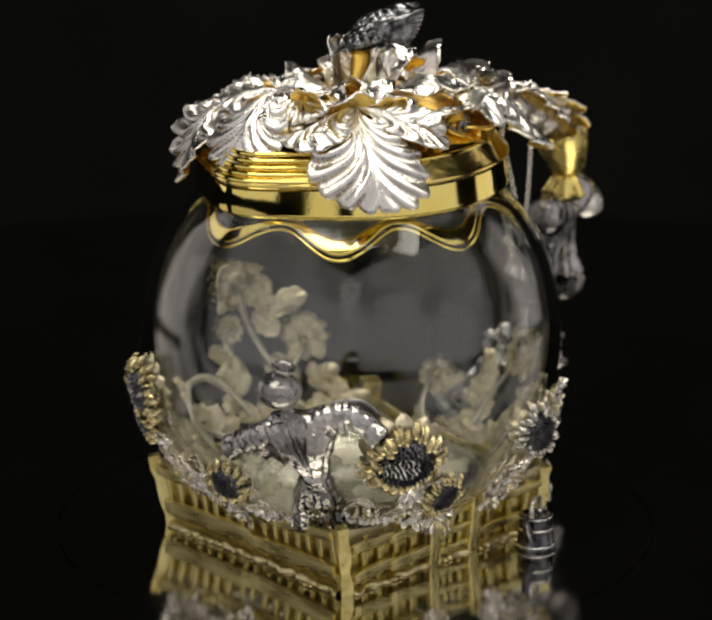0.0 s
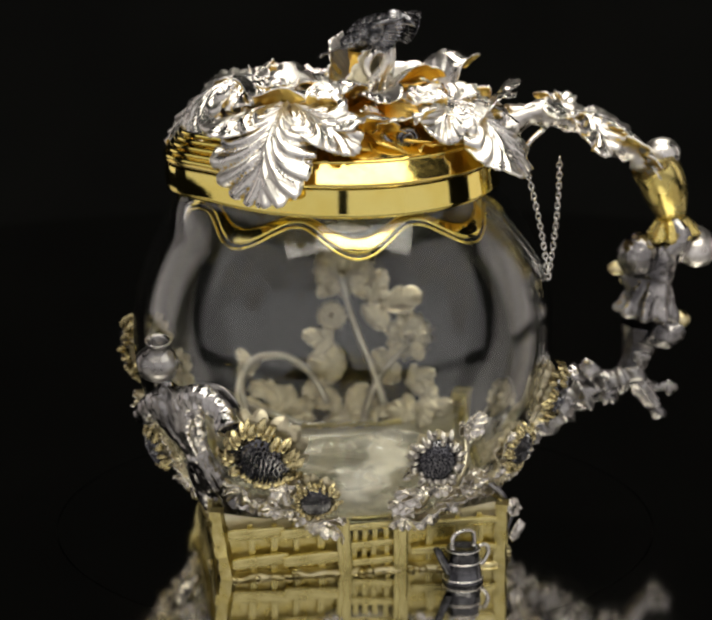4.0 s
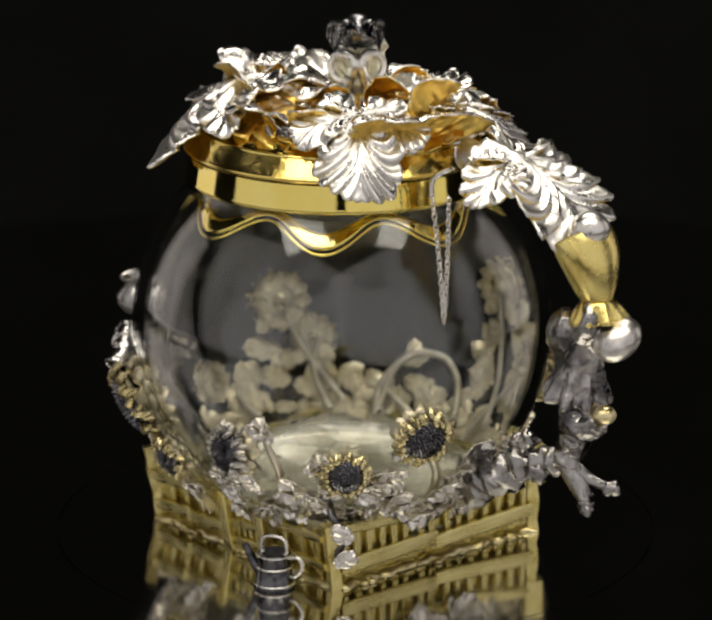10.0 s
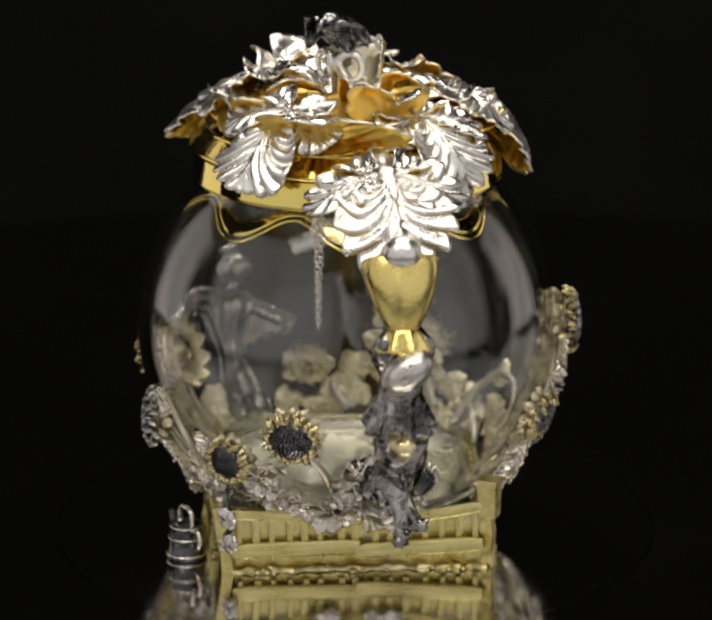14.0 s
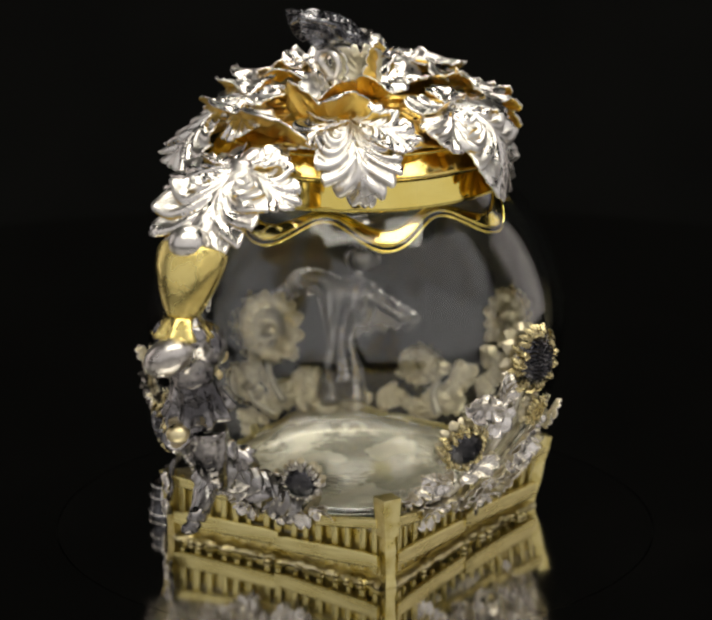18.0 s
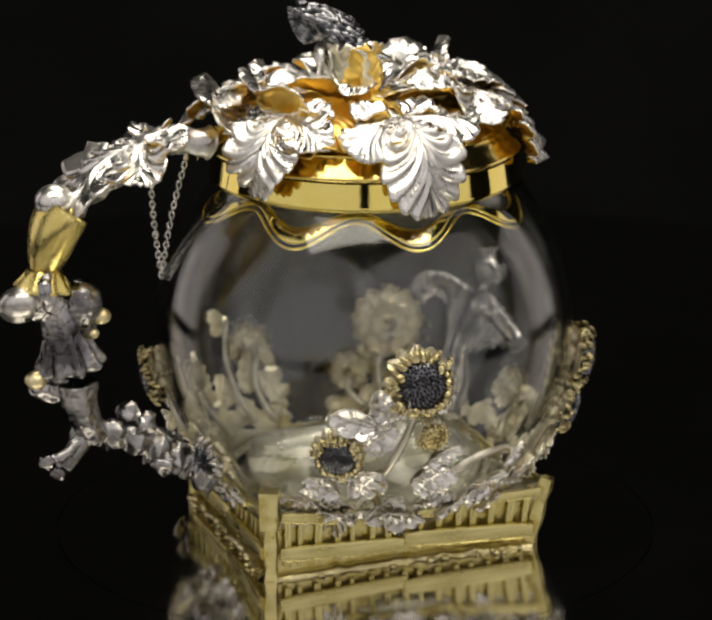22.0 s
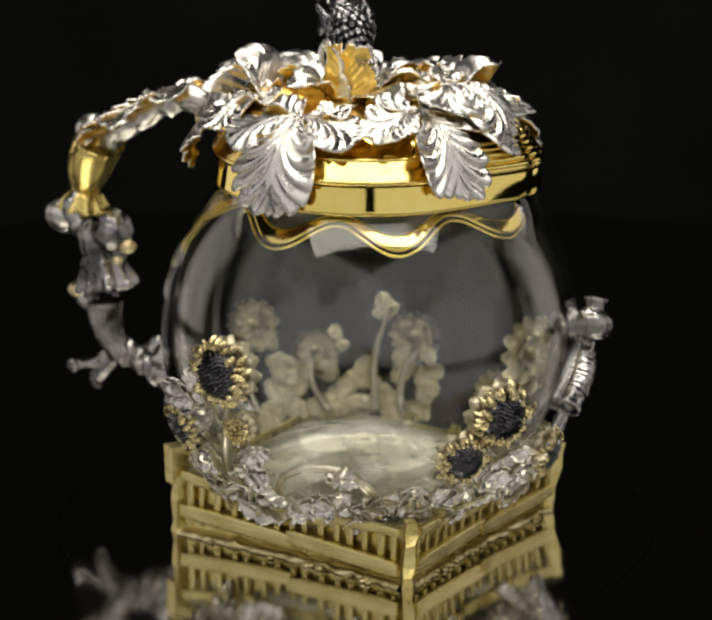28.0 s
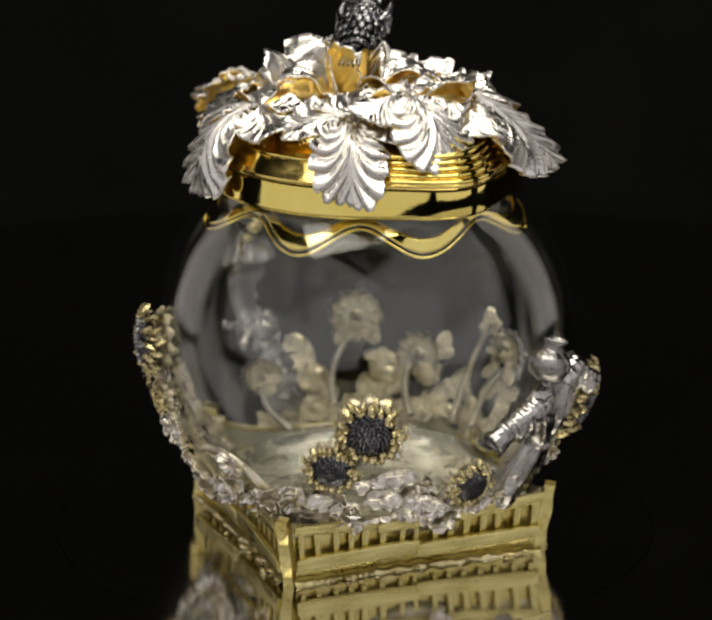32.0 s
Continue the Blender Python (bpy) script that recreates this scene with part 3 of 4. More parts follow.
def build_foot(pot):
    bm = bmesh.new()
    bmesh.ops.create_cube(bm, size=1)
    bmesh.ops.bevel(bm, geom=bm.edges[:], offset=0.12, segments=1, affect="EDGES")
    piece = mesh_of(bm, "slat", WEAVE, False)

    def corner(k, z):
        a0, r0, a1, r1 = CORNERS[k % 4]
        return at(a0, r0, 0).lerp(at(a1, r1, 0), z / 17) + Vector((0, 0, z / 1000))
    for k, tall in enumerate((18.0, 16.5, 18.0, 18.0)):
        bm = bmesh.new()
        pts = [corner(k, tall * i / 6) for i in range(7)]
        tube(bm, pts, [0.0019 + 0.0003 * math.sin(i * 2.1 + k) for i in range(7)], n=4, bark=0.2, seed=k)
        part("post", bm, WICKER, pot, "gilt corner post of the wattle foot", smooth=False)
    for k in range(4):
        d = corner(k + 1, 0) - corner(k, 0)
        ln = d.length
        d.normalize()
        nrm = Vector((d.y, -d.x, 0))

        def skin(u, z, off=0.0):
            """A point of the panel; u along it, z in mm."""
            return corner(k, z).lerp(corner(k + 1, z), u) + nrm * (off - 0.0010 * math.sin(math.pi * u))

        def rim(u):
            return 13.6 + 3.8 * abs(2 * u - 1) ** 2.4
        # backing sheet
        bm = bmesh.new()
        grid(bm, [[skin(i / 16, z, -0.0007) for z in (0.05, 4, 8, 12)] for i in range(17)])
        panel = part("fence_panel", bm, WICKER, pot, "woven gilt wattle panel")
        # added inner sheet; its paleness stands for the dish's reflection over the gold
        bm = bmesh.new()
        grid(bm, [[skin(i / 16, q * (rim(i / 16) - 0.5), -0.0016) for q in (0.05, 0.35, 0.7, 1.0)] for i in range(17)])
        grid(bm, [[skin(i / 16, q * (rim(i / 16) - 0.5), -0.0009) for q in (1.0, 0.7, 0.35, 0.05)] for i in range(17)])
        part("pale_inner_sheet", bm, BACKPLATE, panel, "added inner sheet, paled for the reflection over the far fence")

        def put(u, z, w, h, t, off=0.0, tilt=0.0):
            """A slat; z, w, h and t in mm."""
            p = skin(u, z, off)
            up = (skin(u, z + 1) - skin(u, z - 1)).normalized()
            along = (skin(u + 0.01, z) - skin(u - 0.01, z)).normalized()
            m = Matrix((along, up.cross(along), up)).transposed().to_4x4()
            m.translation = p
            return part("slat", piece, None, panel, m=m @ Matrix.Rotation(tilt, 4, "Y") @ Matrix.Diagonal((w / 1000, t / 1000, h / 1000, 1)))

        def rail(z, sag, h, segs, off, u0=0.03, u1=0.97):
            """A rail of overlapping lengths that dips in the middle."""
            for i in range(segs):
                a, b = u0 + (u1 - u0) * i / segs - 0.01, u0 + (u1 - u0) * (i + 1) / segs + 0.01
                za, zb = z + sag * (2 * a - 1) ** 2, z + sag * (2 * b - 1) ** 2
                put((a + b) / 2, (za + zb) / 2 + random.uniform(-0.15, 0.15), (b - a) * ln * 1000, h * random.uniform(0.9, 1.1), 1.3, off + 0.0004 * (i % 2),
                    -math.atan2(zb - za, (b - a) * ln * 1000) + random.uniform(-0.012, 0.012))
        if k == 0:
            # open fence with two rails and a gate between two stout posts
            for z, sg in ((4.4, 0.4), (11.2, 0.9)):
                rail(z, sg, 2.7, 2, 0.0016, 0.03, 0.40)
                rail(z + 0.4, sg, 2.0, 1, 0.0012, 0.68, 0.97)
            for u in (0.10, 0.18, 0.26, 0.35, 0.74, 0.84, 0.92):
                put(u, 7.2, random.uniform(1.3, 1.9), 13.2, 0.9, 0.0002, random.uniform(-0.06, 0.06))
            for u, h in ((0.428, 15.6), (0.632, 16.2)):
                put(u, h / 2, 3.4, h, 1.9, 0.0020, random.uniform(-0.05, 0.05))
            for u in (0.47, 0.505, 0.54, 0.585):
                put(u, 7.0, 1.3, 12.6, 0.9, 0.0004, random.uniform(-0.10, 0.10))
            for z in (2.8, 7.4, 12.2):
                put(0.53, z, ln * 1000 * 0.17, 1.7, 1.2, 0.0014, random.uniform(-0.04, 0.04))
        else:
            # narrow staves in the shade between a top rail and a wide low one
            staves = 15
            for i in range(staves):
                u = 0.05 + 0.90 * (i + random.uniform(-0.15, 0.15)) / (staves - 1)
                tall = rim(u) - 0.4
                put(u, tall / 2 + 1.4, random.uniform(1.2, 1.9), tall - 2.4, 0.9, 0.0003 + 0.0003 * random.random(), random.uniform(-0.05, 0.05))
            rail(12.6, 3.4, 2.6, 3, 0.0016)
            rail(5.0, 1.2, 4.0, 2, 0.0016)
        # added pale rough strip and specks for the light scattered along the foot
        bm = bmesh.new()
        rows = []
        for i in range(61):
            u = 0.01 + 0.98 * i / 60
            wide = 2.0 + 1.6 * noise.noise(Vector((i * 0.31, k * 5, 0)))
            high = 1.3 + 0.9 * noise.noise(Vector((i * 0.37, k * 5 + 9, 0)))
            rows.append([skin(u, max(0.05, high * max(0.0, math.sin(a))), (0.3 + wide * math.cos(a)) / 1000) for a in [math.pi * q / 6 for q in range(7)]])
        grid(bm, rows)
        for i in range(12):
            p = skin(random.uniform(0.02, 0.98), 0.5, random.uniform(0.0012, 0.0042))
            g = random.uniform(0.0003, 0.0007)
            blob(bm, p, (g * 1.8, g * 1.8, g), seg=6)
        part("foot_gleam", bm, GLEAM, panel, "added pale strip for the light scattered at the panel's foot")
    bm = bmesh.new()
    cs = [at(a, r, 0) for a, r, _, _ in CORNERS]
    lo, hi = [bm.verts.new(c * 0.95 + Vector((0, 0, 0.0066))) for c in cs], [bm.verts.new(c * 0.95 + Vector((0, 0, 0.0074))) for c in cs]
    bm.faces.new(hi)
    bm.faces.new(lo[::-1])
    for k in range(4):
        bm.faces.new((lo[k], lo[(k + 1) % 4], hi[(k + 1) % 4], hi[k]))
    part("top_plate", bm, TIN, pot, "champagne plate over the foot", smooth=False)
    # the tall plank at one corner
    bm = bmesh.new()
    tube(bm, [corner(2, 13) + out(175) * 0.0006, corner(2, 22.5) + out(175) * 0.0006], [0.0029, 0.0034], n=4, bark=0.15)
    part("plank", bm, WICKER, pot, "short gilt plank over the corner", smooth=False)


def crease(ob, size, depth):
    """Cast cloth folds."""
    tex = bpy.data.textures.new("folds", "CLOUDS")
    tex.noise_scale, tex.noise_depth = size * 2, 2
    d = ob.modifiers.new("folds", "DISPLACE")
    d.texture, d.strength, d.mid_level, d.texture_coords = tex, depth * 0.7, 0.5, "LOCAL"


# ---- handle ----
def build_handle(pot):
    AZ = 136
    prof = [(37, 100.8), (46.8, 102.6), (54.6, 100.4), (63.6, 95), (70.6, 91), (75.2, 85.6)]
    bm = bmesh.new()
    path = smooth_path([at(AZ, r, z) for r, z in prof], 6)
    tube(bm, path, [0.0033 + 0.0005 * math.sin(i * 1.3) for i in range(len(path))], n=12, bark=0.5, seed=3)
    branch = part("handle_branch", bm, AGED, pot, "knotted silver branch handle")
    sp = [(40, 99.6), (48, 103.6), (56.6, 102.4), (65.8, 97.8), (72.2, 93.4), (76.0, 87.4)]
    bm = lid_leaf(AZ, sp, 0.92, seed=2.2, node=0.34, tip=58, frill=0.24)
    part("handle_leaf", bm, [SILVER, AMBER], branch, "curling silver leaf over the handle")
    bm = bmesh.new()
    blob(bm, at(AZ, 76.5, 91), (0.0046, 0.0046, 0.0041), seg=20)
    part("bead", bm, SILVER, branch, "smooth silver bead")
    bm = bmesh.new()
    path = smooth_path([at(AZ, 73.8, 88.7), at(AZ, 76.4, 84.6), at(AZ, 78.5, 78.3), at(AZ, 79.6, 73.6)], 5)
    tube(bm, path, [0.0040 + 0.0018 * math.sin(math.pi * min(1, 0.30 + 0.8 * i / len(path))) - 0.0012 * (i / len(path)) ** 3 for i in range(len(path))], n=18)
    for v in bm.verts:
        side = v.co.dot(out(AZ + 90))
        v.co += out(AZ + 90) * side * 0.55 * max(0.0, (v.co.z - 0.0736) / 0.0150)
    part("gold_sleeve", bm, TRIM, branch, "satin gold sleeve")
    # pleated frill at its end
    bm = bmesh.new()
    c0, c1 = at(AZ, 79.2, 75.2), at(AZ, 79.8, 70.6)
    m = frame_at(c0, c1 - c0, out(AZ))
    rows = []
    for i in range(7):
        t = i / 6
        r = 0.0030 + 0.0030 * t ** 0.8
        rows.append([m @ Vector((r * (1 + 0.16 * t * math.cos(9 * a)) * math.cos(a), r * (1 + 0.16 * t * math.cos(9 * a)) * math.sin(a), 0.0052 * t)) for a in [2 * math.pi * k / 54 for k in range(54)]])
    grid(bm, rows, closed_v=True)
    frill = part("sleeve_frill", bm, TRIM, branch, "pleated gold frill")
    sol = frill.modifiers.new("solidify", "SOLIDIFY")
    sol.thickness = 0.0005
    # climbing figure, one plain cast shape
    bm = bmesh.new()
    tg = out(AZ + 90)

    def q(r, z, x=0.0):
        return at(AZ, r, z) + tg * (x / 1000)

    def limb(p, r):
        tube(bm, smooth_path(p, 4), [1.2 * (r[0] + (r[1] - r[0]) * i / (4 * (len(p) - 1))) for i in range(4 * (len(p) - 1) + 1)], n=10)

    def puff(p, r0, r1, pleat, n=40):
        path = smooth_path(p, 5)
        rows = []
        for i, c in enumerate(path):
            t = i / (len(path) - 1)
            d = (path[min(i + 1, len(path) - 1)] - path[max(i - 1, 0)]).normalized()
            sd = tg
            up = d.cross(sd).normalized()
            r = 1.2 * (r0 + (r1 - r0) * t) * (1 - 0.5 * max(0, t - 0.85) / 0.15 * 0.5)
            rows.append([c + (sd * math.cos(a) + up * math.sin(a)) * r * (1 + pleat * t * math.cos(9 * a)) for a in [2 * math.pi * k / n for k in range(n)]])
        vs = grid(bm, rows, closed_v=True)
        bm.faces.new(vs[0][::-1])
        bm.faces.new(vs[-1])
    blob(bm, q(82.0, 66.8), (0.0040, 0.0040, 0.0040))
    puff([q(79, 67.0), q(76.6, 63.1), q(75.0, 58.5)], 0.0030, 0.0044, 0.0)
    puff([q(75.4, 60), q(74.2, 54.2), q(73.4, 49.4)], 0.0036, 0.0070, 0.22)
    for s in (-1, 1):
        limb([q(78, 66.8, 4 * s), q(81.1, 71, 4.5 * s), q(78.5, 75.1, 1.5 * s)], (0.0023, 0.0015))
    blob(bm, q(71.0, 65.5), (0.0056, 0.0056, 0.0062))
    limb([q(71, 62), q(69.5, 59.5), q(70.6, 57)], (0.0026, 0.0018))
    limb([q(72.8, 46.9, 2), q(71.8, 39.6, 2), q(68.1, 32.3, 1)], (0.0042, 0.0026))
    limb([q(73.8, 46.9, -2), q(78, 44.8, -2), q(81.6, 46.9, -1)], (0.0034, 0.0026))
    limb([q(69.7, 35.4), q(72.8, 30.2, 1), q(76.4, 26, 1)], (0.0024, 0.0018))
    fig = part("climbing_figure", bm, DARK, branch, "small cast figure in a pleated skirt")
    rm = fig.modifiers.new("fuse", "REMESH")
    rm.mode, rm.voxel_size, rm.use_smooth_shade = "VOXEL", 0.00035, True
    crease(fig, 0.0014, 0.0011)
    bm = bmesh.new()
    blob(bm, q(85.6, 67.0), (0.0052, 0.0062, 0.0042), Matrix.Rotation(radians(AZ - 90), 4, "Z") @ Matrix.Rotation(radians(32), 4, "X"), seg=24)
    part("figure_hat", bm, AGED, branch, "smooth rounded silver hat")
    bm = bmesh.new()
    for p, r in ((q(82.2, 48.2, 0), 0.0028), (q(66, 62.1, 1), 0.0024), (q(68.6, 58.4, 2), 0.0016)):
        blob(bm, p, (r, r, r * 0.8))
    part("gilt_trim", bm, PALE, branch, "gilt knobs beside the figure")
    # lower branch back to the glass
    bm = bmesh.new()
    path = smooth_path([q(72.8, 40.7), q(69.7, 34.4), q(64.5, 32.8), q(55.9, 29.2), q(49, 25), q(43, 21.9), q(38, 17.7, 4)], 5)
    tube(bm, path, [0.0025 + 0.0022 * (i / len(path)) + 0.0007 * math.sin(i * 1.9) for i in range(len(path))], n=9, bark=0.6, seed=8)
    tube(bm, smooth_path([q(69.7, 34.4), q(73.8, 30.2), q(77, 25)], 4), [0.0020 - 0.0001 * i for i in range(9)], n=7, bark=0.5)
    tube(bm, smooth_path([q(70.7, 33.3, 1), q(75.9, 30.2, 3), q(81.1, 29.2, 4)], 4), [0.0018 - 0.0001 * i for i in range(9)], n=7, bark=0.5)
    low = part("lower_branch", bm, PEWTER, branch, "dark silver lower branch with stubs")
    rm = low.modifiers.new("fuse", "REMESH")
    rm.mode, rm.voxel_size, rm.use_smooth_shade = "VOXEL", 0.00035, True
    for p, r in ((q(77, 24.5), 0.0019), (q(81.3, 29.2, 4), 0.0018), (q(55.9, 34.4, 1), 0.0030), (q(59.5, 36.5, -1), 0.0024), (q(51.2, 23.9, 2), 0.0030), (q(63.2, 30.2, -2), 0.0026), (q(48, 28.1, -2), 0.0026)):
        bm = bmesh.new()
        blob(bm, p, (r, r, r * 0.9), seg=14)
        for v in bm.verts:
            v.co += (v.co - p) * 0.85 * noise.noise(v.co * 900)
        part("knot", bm, DARK, branch, "knobbly silver knot")
    # safety chain
    bm = bmesh.new()
    loop = []
    for i in range(10):
        a = 2 * math.pi * i / 10
        c = Vector((0.62 * math.cos(a), 1.0 * math.sin(a), 0))
        dirc = Vector((math.cos(a), math.sin(a), 0))
        loop.append([c + dirc * 0.24 * math.cos(b) + Vector((0, 0, 0.24 * math.sin(b))) for b in (0, 1.571, 3.142, 4.712)])
    grid(bm, loop, closed_u=True, closed_v=True)
    link = mesh_of(bm, "link", CHROME)
    bm = bmesh.new()
    tube(bm, smooth_path([at(118, 40.8, 94.0), at(118, 41.5, 98), at(122, 45, 101)], 4), [0.0007] * 9, n=6)
    chain = part("safety_chain", bm, CHROME, pot, "fine silver safety chain")
    lo = at(118.1, 47.1, 65.6)
    for top in (at(118, 40.8, 94.0), at(118, 49.3, 94.5)):
        nl = 24
        for i in range(nl):
            t = i / (nl - 1)
            p = top.lerp(lo, t) + out(118) * 0.0006 * math.sin(math.pi * t)
            m = frame_at(p, out(118 + 90 * (i % 2)) if i % 2 else out(118), (lo - top)) @ Matrix.Scale(0.00095, 4)
            part("link", link, None, chain, m=m)


# ---- figure and watering can ----
def build_scarecrow(pot):
    bm = bmesh.new()

    def q(az, z, lift):
        return on_globe(az, z, (lift - 1.2) / 1000).translation

    def limb(p, r, fold=0.0):
        k = 12 if fold else 4
        n = k * (len(p) - 1) + 1
        tube(bm, smooth_path(p, k), [(r[0] + (r[1] - r[0]) * i / (n - 1)) * (1 + fold * math.sin(i * 1.25 + math.sin(i * 0.7))) for i in range(n)], n=14)
    # coat, from the hem over the belt to the shoulders; azimuth, height, half width, depth
    ribs = [(-10.5, 20.5, 6.0, 3.0), (-10.2, 24, 5.8, 3.0), (-10, 28, 4.6, 2.8), (-9.9, 31, 3.6, 2.6), (-10.6, 35, 4.6, 2.8), (-11.8, 40, 7.0, 3.2), (-12.4, 44, 8.8, 3.2), (-13, 46.6, 6.8, 2.4), (-14.5, 47.6, 2.2, 1.6)]
    rows = []
    for az, z, w, dep in ribs:
        c = on_globe(az, z, 0.0014 + 0.0010 * max(0.0, (z - 30) / 17))
        rows.append([c @ (Vector((w * math.cos(a), 0, dep * math.sin(a) * (1 + 0.26 * math.cos(6 * a + 0.12 * z)))) / 1000) for a in [2 * math.pi * k / 36 for k in range(36)]])
    vs = grid(bm, rows, closed_v=True)
    bm.faces.new(vs[0][::-1])
    bm.faces.new(vs[-1])
    # wide sleeves
    limb([q(-9, 44.6, 4.0), q(-4.5, 47.0, 4.4), q(0, 47.6, 4.6), q(5.2, 44.4, 5.2)], (0.0033, 0.0026), 0.08)
    limb([q(-17.5, 43.4, 4.0), q(-22, 41.4, 4.4), q(-26.6, 39.4, 4.2), q(-31.0, 37.4, 3.8)], (0.0033, 0.0027), 0.08)
    limb([q(-14, 22, 3.2), q(-15, 19, 4.4), q(-14.5, 17, 4.6)], (0.0030, 0.0034))
    limb([q(-7, 22, 3.2), q(-5.5, 19, 4.4), q(-6, 17, 4.6)], (0.0030, 0.0034))
    limb([q(-14, 46, 3.6), q(-15.8, 48, 4.2), q(-16.6, 50, 4.6)], (0.0015, 0.0012))
    # lapels and folds run from the shoulders to the belt
    for a0, a1, zt in ((-19, -11.2, 44.8), (-16.8, -10.6, 45.6), (-9.6, -9.4, 46.4), (-6.6, -8.8, 46), (-20.5, -12.2, 42.4), (-5.4, -8.2, 43)):
        limb([q(a0, zt, 6.0), q((a0 + a1) / 2 - 0.6, 38.5, 6.4), q(a1, 32, 5.0)], (0.0013, 0.0007))
    for az in (-14.5, -12.2, -9.6, -7.4, -5.6):
        limb([q(-10 + (az + 10) * 0.5, 30.5, 4.8), q(az, 25, 5.6), q(az * 1.05, 20.5, 5.2)], (0.0008, 0.0012))
    limb([q(-13.2, 31.2, 3.8), q(-9.9, 30.6, 5.4), q(-6.6, 31.2, 3.8)], (0.0011, 0.0011))
    for az0, z0, az1, z1 in ((-3, 50.2, -1.5, 45), (0, 51, 2, 46), (-22, 44.6, -23.5, 39.5), (-26, 43, -27, 38)):
        up = 4.8 + 0.03 * (az0 + 26)
        limb([q(az0, z0 - 2, up), q((az0 + az1) / 2, (z0 + z1) / 2 - 2, up + 1.8), q(az1, z1 - 2, up)], (0.0008, 0.0008))
    # hollow cuffs
    for p0, p1 in ((q(4.6, 44.8, 5.2), q(7.4, 42.6, 7.4)), (q(-30.6, 37.6, 4.2), q(-33.4, 36.0, 4.4))):
        d = (p1 - p0).normalized()
        m = frame_at(p0, d, (0, 0, 1))
        ln = (p1 - p0).length * 1000
        prof = [(0.01, -1.0), (2.5, -0.6), (2.9, ln * 0.5), (3.3, ln), (2.9, ln + 0.4), (2.2, ln), (1.9, ln * 0.4), (0.01, ln * 0.3)]
        cup = lathe(bm, prof, n=20)
        for row in cup:
            for v in row:
                v.co = m @ v.co
    fig = part("scarecrow_figure", bm, COAT, pot, "dark silver scarecrow in a folded coat")
    rm = fig.modifiers.new("fuse", "REMESH")
    rm.mode, rm.voxel_size, rm.use_smooth_shade = "VOXEL", 0.00032, True
    crease(fig, 0.0016, 0.0013)
    # the wide back of the coat lies on the glass
    bm = bmesh.new()
    upper = smooth_path([Vector(p) for p in ((8, 46, 0), (4, 50, 0), (-1, 50.6, 0), (-6, 49.6, 0), (-14, 46.6, 0), (-22, 43.4, 0), (-28, 40.5, 0), (-32.5, 38.3, 0))], 4)
    lower = smooth_path([Vector(p) for p in ((7, 44.5, 0), (3, 46, 0), (-3, 43, 0), (-7, 36, 0), (-12, 31, 0), (-19, 32.5, 0), (-26, 34, 0), (-31.5, 35.5, 0))], 4)
    rows = []
    for i, (a, b) in enumerate(zip(upper, lower)):
        b = b + Vector((0, 1.0 * math.sin(i * 2.4), 0))
        rows.append([q(a.x + (b.x - a.x) * t, a.y + (b.y - a.y) * t, 2.2 + 1.6 * (1 - t) * math.sin(math.pi * i / 28) ** 0.5 + 0.35 * math.sin(i * 1.3 + 2 * t) * t) for t in [k / 8 for k in range(9)]])
    grid(bm, rows)
    back = part("coat_back", bm, PEWTER, fig, "grey silver back of the coat")
    sol = back.modifiers.new("solidify", "SOLIDIFY")
    sol.thickness = 0.0006
    m = Matrix.Translation(q(-18.3, 48.9, 5.0)) @ Matrix.Rotation(radians(10), 4, "Y") @ Matrix.Rotation(radians(12), 4, "X")
    bm = bmesh.new()
    lathe(bm, [(0.01, 0.2), (2.4, 0.3), (4.7, 1.6), (5.7, 4.2), (5.5, 6.2), (4.2, 7.6), (2.9, 8.3), (2.5, 8.9), (2.5, 9.9), (3.2, 10.9), (3.3, 11.3), (3.0, 11.4), (2.2, 10.4), (2.1, 8.6), (0.01, 7.0)], n=28)
    part("jug", bm, PEWTER, pot, "polished silver jug set as the scarecrow's head", m=m @ Matrix.Scale(0.92, 4))


